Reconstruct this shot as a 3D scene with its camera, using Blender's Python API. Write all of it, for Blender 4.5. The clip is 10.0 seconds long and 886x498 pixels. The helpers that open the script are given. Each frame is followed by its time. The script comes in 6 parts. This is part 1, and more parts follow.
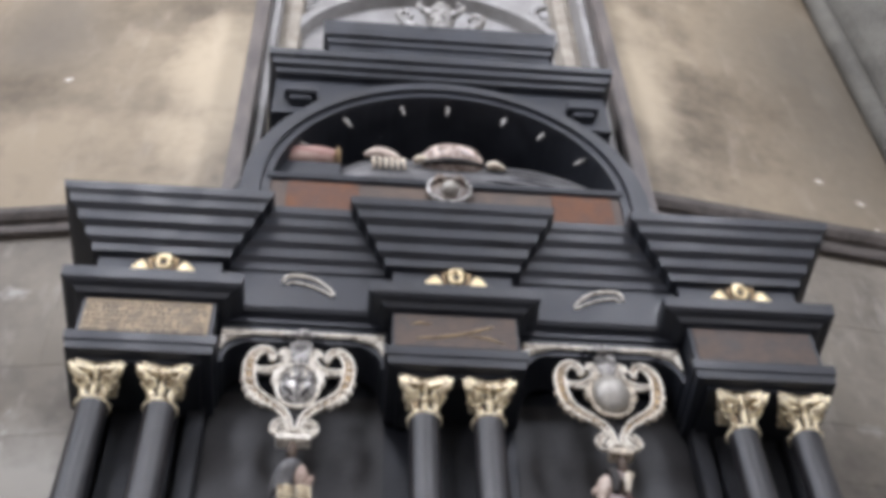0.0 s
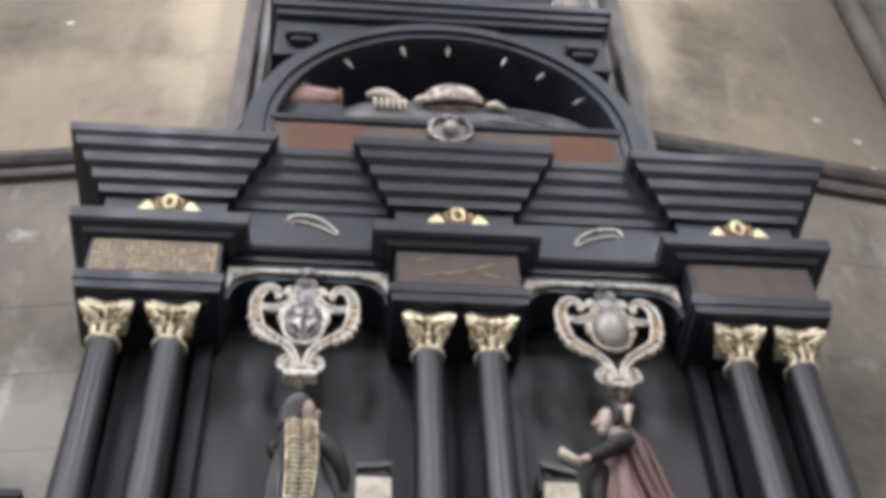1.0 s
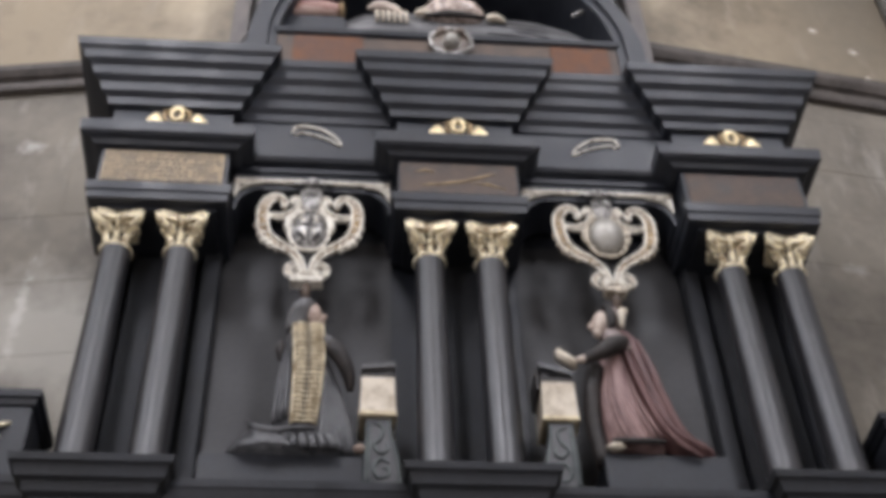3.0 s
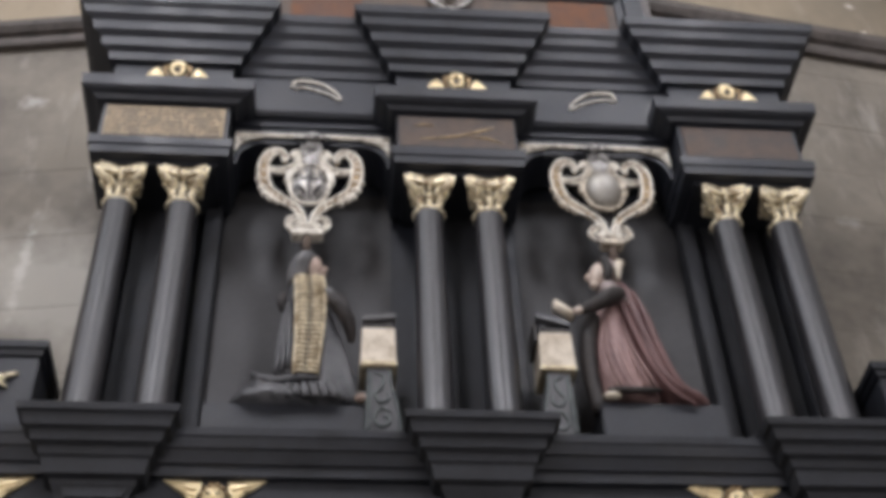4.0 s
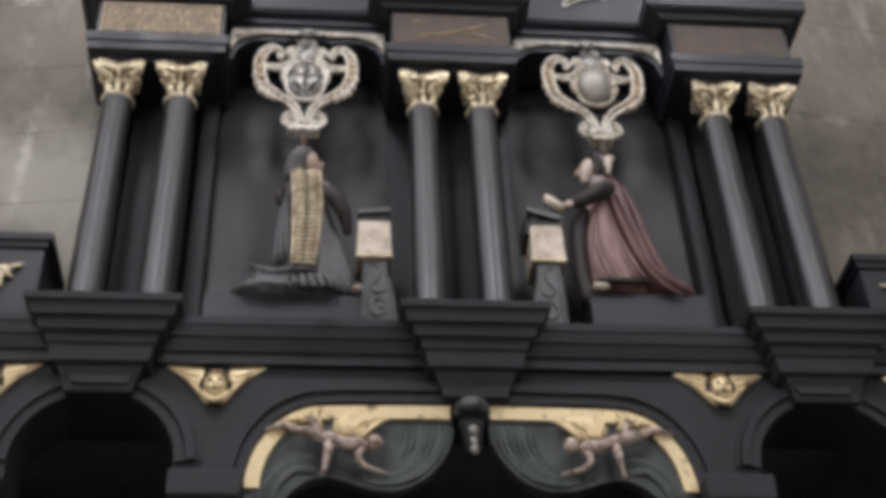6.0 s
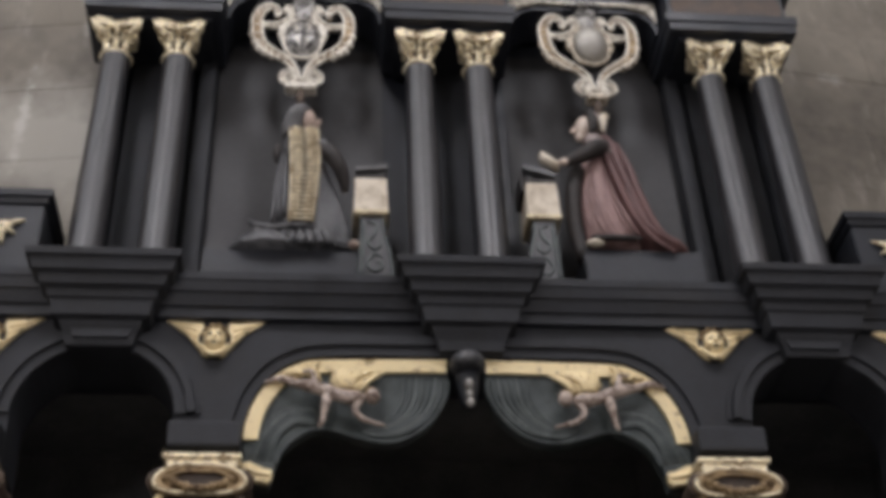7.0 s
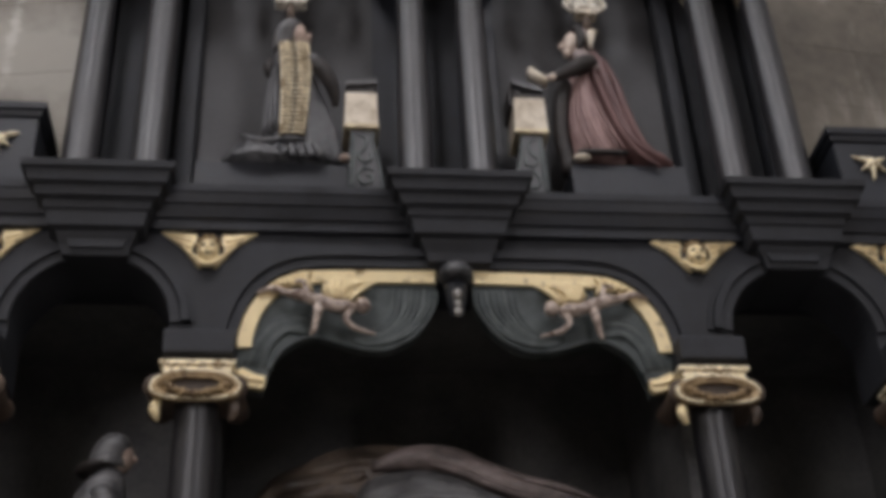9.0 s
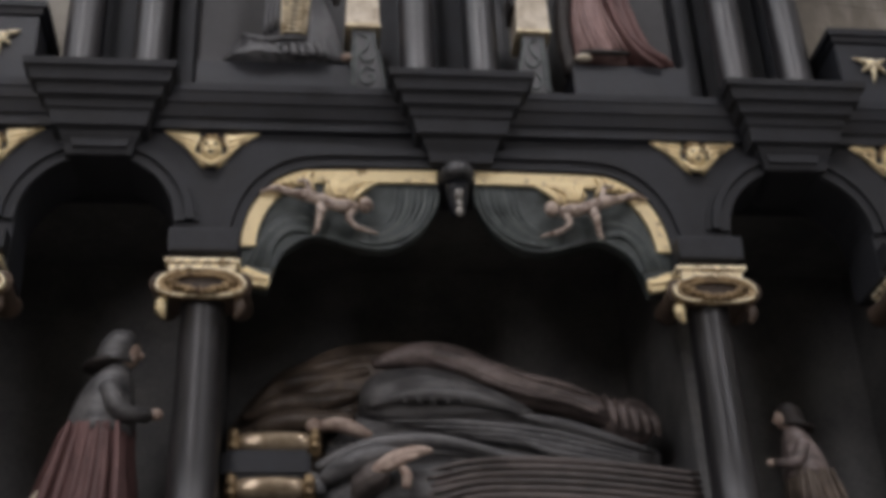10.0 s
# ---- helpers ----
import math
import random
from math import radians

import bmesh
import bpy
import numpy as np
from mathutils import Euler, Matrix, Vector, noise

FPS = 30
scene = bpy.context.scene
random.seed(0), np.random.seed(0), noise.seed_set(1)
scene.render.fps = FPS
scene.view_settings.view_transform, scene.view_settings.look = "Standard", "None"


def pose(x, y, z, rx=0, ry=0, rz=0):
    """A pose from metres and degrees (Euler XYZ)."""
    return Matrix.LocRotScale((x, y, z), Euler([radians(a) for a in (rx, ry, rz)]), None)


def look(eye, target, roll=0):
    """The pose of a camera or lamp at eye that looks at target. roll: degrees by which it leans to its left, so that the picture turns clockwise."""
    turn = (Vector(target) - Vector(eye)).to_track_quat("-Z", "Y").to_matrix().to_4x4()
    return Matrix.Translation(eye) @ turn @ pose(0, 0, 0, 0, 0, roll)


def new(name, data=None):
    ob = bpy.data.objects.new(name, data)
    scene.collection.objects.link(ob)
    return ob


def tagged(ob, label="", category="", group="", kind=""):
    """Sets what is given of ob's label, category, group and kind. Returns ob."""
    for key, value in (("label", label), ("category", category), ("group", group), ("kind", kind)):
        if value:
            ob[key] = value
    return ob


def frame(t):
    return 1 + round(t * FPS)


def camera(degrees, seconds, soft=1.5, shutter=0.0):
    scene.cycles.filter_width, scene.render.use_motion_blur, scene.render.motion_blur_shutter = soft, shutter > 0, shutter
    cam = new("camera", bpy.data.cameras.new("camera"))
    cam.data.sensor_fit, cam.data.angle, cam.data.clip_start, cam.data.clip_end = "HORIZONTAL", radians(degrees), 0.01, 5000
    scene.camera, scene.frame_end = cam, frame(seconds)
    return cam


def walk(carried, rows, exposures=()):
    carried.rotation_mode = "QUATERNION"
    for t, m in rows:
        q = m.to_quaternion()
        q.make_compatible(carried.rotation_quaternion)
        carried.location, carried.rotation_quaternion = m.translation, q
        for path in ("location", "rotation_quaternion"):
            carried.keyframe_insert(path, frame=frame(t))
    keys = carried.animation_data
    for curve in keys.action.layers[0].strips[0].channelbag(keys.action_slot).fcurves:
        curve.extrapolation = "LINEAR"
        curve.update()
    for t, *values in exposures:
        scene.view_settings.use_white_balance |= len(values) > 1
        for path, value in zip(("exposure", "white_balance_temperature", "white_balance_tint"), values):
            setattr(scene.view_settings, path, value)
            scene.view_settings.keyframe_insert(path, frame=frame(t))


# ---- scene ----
cam = camera(37.6, 10.0, soft=5.0)
PATH = [
    (0, (-0.554, -4.326, 1.71), (-0.406, -3.102, 3.285), -2.3),
    (0.5, (-0.561, -4.354, 1.677), (-0.41, -3.093, 3.222), -2.4),
    (1, (-0.577, -4.365, 1.617), (-0.423, -3.075, 3.137), -2.6),
    (1.5, (-0.574, -4.398, 1.577), (-0.419, -3.078, 3.072), -2.7),
    (2, (-0.579, -4.426, 1.537), (-0.427, -3.075, 3.003), -2.4),
    (2.5, (-0.581, -4.457, 1.494), (-0.428, -3.088, 2.944), -2.4),
    (4, (-0.605, -4.533, 1.383), (-0.441, -3.097, 2.765), -2.7),
    (4.5, (-0.607, -4.554, 1.351), (-0.442, -3.097, 2.711), -2.6),
    (5, (-0.607, -4.567, 1.312), (-0.437, -3.082, 2.641), -2.8),
    (5.5, (-0.612, -4.593, 1.285), (-0.437, -3.081, 2.583), -2.8),
    (7, (-0.628, -4.652, 1.191), (-0.441, -3.082, 2.416), -2.8),
    (7.5, (-0.626, -4.657, 1.161), (-0.435, -3.076, 2.37), -2.8),
    (8, (-0.634, -4.681, 1.136), (-0.44, -3.085, 2.326), -2.7),
    (8.5, (-0.632, -4.711, 1.118), (-0.437, -3.101, 2.287), -2.6),
    (9, (-0.642, -4.718, 1.096), (-0.434, -3.079, 2.222), -2.9),
    (9.5, (-0.667, -4.73, 1.087), (-0.444, -3.045, 2.141), -2.8),
    (10, (-0.674, -4.761, 1.069), (-0.456, -3.04, 2.065), -2.7),
]
EXPOSURES = [(t, stops + 0.09, kelvin, 15) for t, stops, kelvin in ((0.0, 0.12, 6250), (1.0, 0.1, 6330), (2.5, 0.02, 6450), (5.5, -0.15, 6620), (7.5, -0.32, 6700), (8.5, -0.38, 6720), (9.5, -0.52, 6730), (10.0, -0.55, 6730))]
walk(cam, [(t, look(eye, target, roll)) for t, eye, target, roll in PATH], EXPOSURES)

# ---- light: daylight through the tall church windows behind and beside the viewer, plus two low fill lamps ----
world = bpy.data.worlds.new("church_sky")
scene.world = world
world.use_nodes = True
sky = world.node_tree.nodes.new("ShaderNodeTexSky")
sky.sky_type, sky.sun_disc, sky.sun_elevation, sky.sun_rotation = "NISHITA", False, radians(38), radians(200)
world.node_tree.links.new(sky.outputs[0], world.node_tree.nodes["Background"].inputs[0])
world.node_tree.nodes["Background"].inputs[1].default_value = 0.1


def window_light(eye, target, width, height, watts, colour):
    data = bpy.data.lights.new("window_light", "AREA")
    data.shape, data.size, data.size_y, data.energy, data.color = "RECTANGLE", width, height, watts, colour
    ob = new("window_light", data)
    ob.matrix_world = look(eye, target)
    return ob


WIN_SOUTH = [(-2.8, 0.84), (2.8, 0.72)]
for wx, k in WIN_SOUTH:
    window_light((wx, -6.25, 12.7), (wx, 0, 12.7), 1.2, 5.2, 560 * k, (0.91, 0.94, 1.0))
window_light((-6.95, -4.0, 12.0), (0, -4.0, 12.0), 2.0, 5.6, 240, (0.88, 0.93, 1.0))
window_light((7.95, -4.5, 12.0), (0, -4.5, 12.0), 2.0, 5.6, 25, (0.92, 0.95, 1.0))
# Unseen low lamps, added as fill for the recess and the soffits
window_light((-2.8, -6.25, 4.6), (-2.8, 0, 4.6), 1.1, 2.4, 80, (0.95, 0.95, 1.0))
window_light((2.8, -6.25, 4.6), (2.8, 0, 4.6), 1.1, 2.4, 65, (0.95, 0.95, 1.0))


# ---- materials ----
def mat(name, dark, light, rough=0.5, metal=0.0, scale=6.0, fine=60.0, bump=0.15, mix=(0.35, 0.65), coat=0.0, rough_var=0.12, fine_amt=0.35,
        spec=0.5, stretch=(1, 1, 1), by_piece=0.0, scuff=None, patches=()):
    m = bpy.data.materials.new(name)
    m.use_nodes = True
    nt = m.node_tree
    b = nt.nodes["Principled BSDF"]
    geo = nt.nodes.new("ShaderNodeNewGeometry")
    mp = nt.nodes.new("ShaderNodeMapping")
    mp.inputs["Scale"].default_value = stretch
    nt.links.new(geo.outputs["Position"], mp.inputs[0])
    n1 = nt.nodes.new("ShaderNodeTexNoise")
    n1.inputs["Scale"].default_value, n1.inputs["Detail"].default_value, n1.inputs["Roughness"].default_value = scale, 6, 0.62
    n2 = nt.nodes.new("ShaderNodeTexNoise")
    n2.inputs["Scale"].default_value, n2.inputs["Detail"].default_value = fine, 4
    nt.links.new(mp.outputs[0], n1.inputs["Vector"])
    nt.links.new(mp.outputs[0], n2.inputs["Vector"])
    add = nt.nodes.new("ShaderNodeMath")
    add.operation = "MULTIPLY_ADD"
    sub = nt.nodes.new("ShaderNodeMath")
    sub.operation = "SUBTRACT"
    sub.inputs[1].default_value = 0.5
    nt.links.new(n2.outputs[0], sub.inputs[0])
    nt.links.new(sub.outputs[0], add.inputs[0])
    add.inputs[1].default_value = fine_amt
    nt.links.new(n1.outputs[0], add.inputs[2])
    last = add.outputs[0]
    if by_piece:
        info = nt.nodes.new("ShaderNodeObjectInfo")
        piece = nt.nodes.new("ShaderNodeMath")
        piece.operation = "MULTIPLY_ADD"
        piece.inputs[1].default_value = by_piece
        nt.links.new(info.outputs["Random"], piece.inputs[0])
        nt.links.new(last, piece.inputs[2])
        shift = nt.nodes.new("ShaderNodeMath")
        shift.operation = "SUBTRACT"
        shift.inputs[1].default_value = by_piece / 2
        nt.links.new(piece.outputs[0], shift.inputs[0])
        last = shift.outputs[0]
    ramp = nt.nodes.new("ShaderNodeValToRGB")
    ramp.color_ramp.elements[0].position, ramp.color_ramp.elements[1].position = mix
    ramp.color_ramp.elements[0].color, ramp.color_ramp.elements[1].color = (*dark, 1), (*light, 1)
    nt.links.new(last, ramp.inputs[0])
    colour = ramp.outputs[0]
    if scuff:
        pale, amount = scuff
        turn = nt.nodes.new("ShaderNodeMapping")
        turn.inputs["Rotation"].default_value = (0, radians(28), 0)
        turn.inputs["Scale"].default_value = (3.2, 3.2, 0.9)
        nt.links.new(geo.outputs["Position"], turn.inputs[0])
        n3 = nt.nodes.new("ShaderNodeTexNoise")
        n3.inputs["Scale"].default_value, n3.inputs["Detail"].default_value, n3.inputs["Roughness"].default_value = 1.5, 7, 0.68
        nt.links.new(turn.outputs[0], n3.inputs["Vector"])
        cut = nt.nodes.new("ShaderNodeMapRange")
        cut.inputs["From Min"].default_value, cut.inputs["From Max"].default_value, cut.inputs["To Max"].default_value = 0.54, 0.70, amount
        nt.links.new(n3.outputs[0], cut.inputs[0])
        blend = nt.nodes.new("ShaderNodeMix")
        blend.data_type = "RGBA"
        nt.links.new(cut.outputs[0], blend.inputs[0])
        nt.links.new(colour, blend.inputs[6])
        blend.inputs[7].default_value = (*pale, 1)
        colour = blend.outputs[2]
    # Patches over the colour: wear, chips, blotches, and on TAN painted pools of light.
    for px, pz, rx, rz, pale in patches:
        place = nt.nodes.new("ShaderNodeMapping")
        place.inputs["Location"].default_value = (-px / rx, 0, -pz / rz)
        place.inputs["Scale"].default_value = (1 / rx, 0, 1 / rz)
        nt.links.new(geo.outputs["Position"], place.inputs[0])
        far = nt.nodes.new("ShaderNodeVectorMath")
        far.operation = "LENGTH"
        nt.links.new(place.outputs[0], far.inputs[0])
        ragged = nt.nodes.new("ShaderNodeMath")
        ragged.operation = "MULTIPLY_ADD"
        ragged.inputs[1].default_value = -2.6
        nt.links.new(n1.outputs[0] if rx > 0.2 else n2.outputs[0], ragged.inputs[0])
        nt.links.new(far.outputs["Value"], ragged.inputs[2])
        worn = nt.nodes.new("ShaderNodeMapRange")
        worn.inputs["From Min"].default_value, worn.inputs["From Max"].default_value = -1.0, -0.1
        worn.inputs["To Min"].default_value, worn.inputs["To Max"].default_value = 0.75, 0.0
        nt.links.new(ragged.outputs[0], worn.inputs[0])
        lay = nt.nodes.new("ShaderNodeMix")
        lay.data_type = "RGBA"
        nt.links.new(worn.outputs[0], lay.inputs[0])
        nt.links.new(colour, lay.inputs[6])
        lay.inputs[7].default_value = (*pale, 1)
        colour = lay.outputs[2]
    nt.links.new(colour, b.inputs["Base Color"])
    rv = nt.nodes.new("ShaderNodeMapRange")
    rv.inputs["From Min"].default_value, rv.inputs["From Max"].default_value = 0.3, 0.7
    rv.inputs["To Min"].default_value, rv.inputs["To Max"].default_value = max(0.05, rough - rough_var), min(1, rough + rough_var)
    nt.links.new(n1.outputs[0], rv.inputs[0])
    nt.links.new(rv.outputs[0], b.inputs["Roughness"])
    b.inputs["Metallic"].default_value = metal
    b.inputs["Specular IOR Level"].default_value = spec
    b.inputs["Coat Weight"].default_value = coat
    b.inputs["Coat Roughness"].default_value = 0.2
    bp = nt.nodes.new("ShaderNodeBump")
    bp.inputs["Strength"].default_value, bp.inputs["Distance"].default_value = bump, 0.01
    nt.links.new(add.outputs[0], bp.inputs["Height"])
    nt.links.new(bp.outputs[0], b.inputs["Normal"])
    return m


BLACK = mat("black_painted_stone", (0.010, 0.0115, 0.0155), (0.022, 0.025, 0.033), 0.48, 0, 5, 70, 0.12)
SHAFT = mat("polished_black_marble", (0.009, 0.009, 0.011), (0.026, 0.024, 0.026), 0.41, 0, 3, 30, 0.0, stretch=(1, 1, 0.5), rough_var=0.05, spec=0.85)
LINING = mat("sooty_grey_stone", (0.12, 0.12, 0.124), (0.22, 0.217, 0.212), 0.8, 0, 3, 40, 0.2)
DULL = mat("dull_black_stone", (0.014, 0.015, 0.018), (0.028, 0.03, 0.036), 0.68, 0, 4, 60, 0.1, rough_var=0.05)
NICHE = mat("dark_grey_niche_stone", (0.034, 0.033, 0.035), (0.058, 0.057, 0.058), 0.6, 0, 3, 60, 0.1)
# The brown end of these two gildings also paints shadows of the carving.
GOLD = mat("worn_shaded_gilding", (0.26, 0.16, 0.07), (0.90, 0.74, 0.44), 0.34, 0.3, 18, 90, 0.3, (0.27, 0.46), rough_var=0.1)
LEAFGOLD = mat("chipped_shaded_leaf_gilding", (0.20, 0.105, 0.035), (0.96, 0.85, 0.60), 0.28, 0.3, 26, 90, 0.4, (0.34, 0.50), rough_var=0.1)
SATINGOLD = mat("polished_dull_gilding", (0.20, 0.15, 0.095), (0.60, 0.48, 0.34), 0.2, 0.5, 8, 90, 0.1, (0.3, 0.7), rough_var=0.04)
GILT = mat("dulled_gilding", (0.09, 0.055, 0.03), (0.42, 0.30, 0.165), 0.45, 0.5, 16, 90, 0.3, (0.32, 0.6))
SILVER = mat("cream_and_silver_paint", (0.20, 0.155, 0.10), (0.84, 0.79, 0.69), 0.40, 0.1, 34, 120, 0.4, (0.33, 0.50))
BOSS = mat("smooth_silver_boss", (0.26, 0.24, 0.21), (0.42, 0.40, 0.355), 0.42, 0.4, 6, 60, 0.05)
DIMGILT = mat("tan_and_cream_paint", (0.13, 0.10, 0.065), (0.66, 0.58, 0.46), 0.42, 0.15, 36, 120, 0.4, (0.36, 0.56))
TARNISH = mat("tarnished_silver", (0.12, 0.115, 0.11), (0.48, 0.46, 0.43), 0.30, 0.5, 20, 80, 0.3, (0.35, 0.65))
REDROBE = mat("faded_red_robe_paint", (0.085, 0.040, 0.039), (0.225, 0.122, 0.114), 0.55, 0, 7, 60, 0.3, (0.3, 0.7), stretch=(2, 2, 0.5))
PINK = mat("worn_pink_robe_paint", (0.15, 0.08, 0.075), (0.43, 0.285, 0.265), 0.55, 0, 9, 60, 0.3, (0.3, 0.7), stretch=(2, 2, 0.5))
GOWN = mat("charcoal_gown_paint", (0.034, 0.035, 0.038), (0.11, 0.11, 0.115), 0.36, 0, 8, 60, 0.25, stretch=(2, 2, 0.5))
FLESH = mat("aged_flesh_paint", (0.32, 0.22, 0.175), (0.62, 0.49, 0.41), 0.5, 0, 18, 80, 0.2)
PALEFLESH = mat("pale_flesh_paint", (0.42, 0.32, 0.26), (0.74, 0.63, 0.54), 0.45, 0, 18, 80, 0.2)
HAIR_SHADE = mat("brown_black_paint_and_shade", (0.014, 0.012, 0.011), (0.04, 0.032, 0.029), 0.6, 0, 18, 90, 0.3)
RIBBON = mat("gilt_ribbed_band", (0.30, 0.21, 0.11), (0.86, 0.76, 0.55), 0.45, 0.35, 20, 90, 0.3, (0.3, 0.6))
LINEN = mat("yellowed_white_paint", (0.40, 0.32, 0.22), (0.74, 0.66, 0.54), 0.55, 0, 12, 70, 0.25, (0.3, 0.6))
PLAQUE = mat("gilt_brown_plaque", (0.17, 0.125, 0.07), (0.38, 0.29, 0.175), 0.5, 0.2, 20, 120, 0.3)
BROWN = mat("brown_marble_panel", (0.05, 0.034, 0.025), (0.115, 0.078, 0.055), 0.6, 0, 9, 60, 0.1)
RUST = mat("red_brown_marble", (0.075, 0.024, 0.007), (0.15, 0.055, 0.018), 0.65, 0, 9, 70, 0.15)
GREEN = mat("dark_green_grey_paint", (0.026, 0.034, 0.034), (0.075, 0.09, 0.088), 0.42, 0, 9, 70, 0.2)
RIDGE = mat("light_green_grey_paint", (0.05, 0.062, 0.062), (0.13, 0.148, 0.144), 0.42, 0, 14, 70, 0.2)
BRONZE = mat("brown_pink_figure_paint", (0.17, 0.115, 0.09), (0.68, 0.56, 0.48), 0.34, 0, 24, 80, 0.25, (0.38, 0.62))
CLOAK = mat("red_brown_cloak_paint", (0.052, 0.040, 0.031), (0.19, 0.145, 0.112), 0.40, 0, 5, 60, 0.3)
FLAP = mat("rose_grey_cloak_lining_paint", (0.10, 0.08, 0.074), (0.34, 0.275, 0.26), 0.42, 0, 6, 60, 0.3, stretch=(0.6, 2, 2))
GREYROBE = mat("worn_grey_robe_paint", (0.06, 0.06, 0.062), (0.19, 0.185, 0.185), 0.38, 0, 8, 60, 0.3, stretch=(0.5, 2, 2))
UMBERROBE = mat("worn_umber_robe_paint", (0.05, 0.042, 0.039), (0.155, 0.128, 0.118), 0.4, 0, 7, 60, 0.3, stretch=(0.5, 2, 2))
STONE = mat("weathered_limestone", (0.088, 0.075, 0.058), (0.225, 0.198, 0.158), 0.66, 0, 1.2, 14, 0.5, (0.36, 0.64), by_piece=0.03, fine_amt=0.14, scuff=((0.36, 0.335, 0.29), 0.6),
            patches=((-2.02, 5.94, 0.5, 0.46, (0.50, 0.475, 0.42)), (-2.252, 6.12, 0.034, 0.30, (0.62, 0.60, 0.55)), (-1.98, 6.85, 0.03, 0.16, (0.40, 0.38, 0.34)), (-2.45, 7.5, 0.08, 0.06, (0.42, 0.4, 0.36)),
                     (2.42, 6.71, 0.10, 0.05, (0.36, 0.34, 0.30))))
# The two tall pale patches paint in the light beside the frame.
TAN = mat("stained_lit_tan_wall_stone", (0.10, 0.076, 0.048), (0.275, 0.220, 0.148), 0.6, 0, 1.0, 12, 0.45, (0.34, 0.64), fine_amt=0.14, scuff=((0.46, 0.40, 0.32), 0.22),
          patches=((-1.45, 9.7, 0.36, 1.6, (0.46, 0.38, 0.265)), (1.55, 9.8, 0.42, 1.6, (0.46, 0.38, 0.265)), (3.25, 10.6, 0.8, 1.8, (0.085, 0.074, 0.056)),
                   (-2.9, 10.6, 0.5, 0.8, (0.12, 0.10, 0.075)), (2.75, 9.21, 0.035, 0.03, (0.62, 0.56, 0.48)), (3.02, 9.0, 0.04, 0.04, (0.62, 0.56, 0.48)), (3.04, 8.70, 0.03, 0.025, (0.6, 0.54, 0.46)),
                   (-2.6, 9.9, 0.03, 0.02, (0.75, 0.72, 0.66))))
MORTAR = mat("pale_lime_mortar", (0.24, 0.21, 0.17), (0.40, 0.36, 0.30), 0.9, 0, 4, 40, 0.4)
DARKSTONE = mat("grey_shaft_stone", (0.065, 0.06, 0.05), (0.125, 0.118, 0.10), 0.8, 0, 2, 30, 0.3)
STRING = mat("dark_brown_moulding", (0.045, 0.036, 0.03), (0.11, 0.092, 0.08), 0.6, 0, 5, 50, 0.25)
WOOD = mat("dark_brown_frame", (0.06, 0.05, 0.045), (0.15, 0.125, 0.11), 0.5, 0, 6, 60, 0.2, stretch=(3, 3, 0.5))
GREYPANEL = mat("grey_stone_panel", (0.20, 0.19, 0.18), (0.33, 0.32, 0.31), 0.6, 0, 4, 50, 0.2)
PLASTER = mat("church_plaster", (0.58, 0.56, 0.52), (0.74, 0.72, 0.68), 0.9, 0, 1.5, 30, 0.2)
PAVING = mat("worn_floor_stone", (0.25, 0.235, 0.21), (0.40, 0.38, 0.345), 0.7, 0, 2, 40, 0.2)


# ---- building helpers ----
def part(name, bm, material, parent=None, label="", smooth=False, kind=""):
    """Links a bmesh as one mesh object, as a part under a thing or a part."""
    mats = material if isinstance(material, (list, tuple)) else [material]
    bmesh.ops.recalc_face_normals(bm, faces=bm.faces)
    me = bpy.data.meshes.new(name)
    for f in bm.faces:
        f.smooth = smooth
    bm.to_mesh(me)
    bm.free()
    for m in mats:
        me.materials.append(m)
    ob = new(name, me)
    if parent is not None:
        ob.parent = parent
        base = parent.get("base")
        if base is not None:
            ob.matrix_parent_inverse = Matrix.Translation(-Vector(base))
    if label or kind:
        tagged(ob, label=label, kind=kind)
    return ob


def thing(name, base, label, category, group="", kind=""):
    ob = new(name)
    ob.empty_display_size = 0.05
    ob.location = base
    ob["base"] = tuple(base)
    return tagged(ob, label, category, group, kind)


def solid(name, bm, material, base, label, category, group="", kind="", smooth=False):
    """A thing that is one mesh, with its origin at its base."""
    bmesh.ops.translate(bm, verts=bm.verts, vec=-Vector(base))
    ob = part(name, bm, material, None, "", smooth)
    ob.location = base
    return tagged(ob, label, category, group, kind)


def box(bm, x0, x1, y0, y1, z0, z1, bev=0.0):
    m = Matrix.Translation(((x0 + x1) / 2, (y0 + y1) / 2, (z0 + z1) / 2)) @ Matrix.Diagonal((abs(x1 - x0), abs(y1 - y0), abs(z1 - z0), 1))
    vs = bmesh.ops.create_cube(bm, size=1, matrix=m)["verts"]
    if bev:
        es = list({e for v in vs for e in v.link_edges})
        bmesh.ops.bevel(bm, geom=es, offset=bev, segments=2, affect="EDGES")
    return bm


def prism(bm, pts, y0, y1):
    """An outline in x and z, drawn out from y0 to y1."""
    a = [bm.verts.new((x, y0, z)) for x, z in pts]
    b = [bm.verts.new((x, y1, z)) for x, z in pts]
    bm.faces.new(a)
    bm.faces.new(b[::-1])
    for i in range(len(pts)):
        j = (i + 1) % len(pts)
        bm.faces.new((a[i], b[i], b[j], a[j]))
    return bm


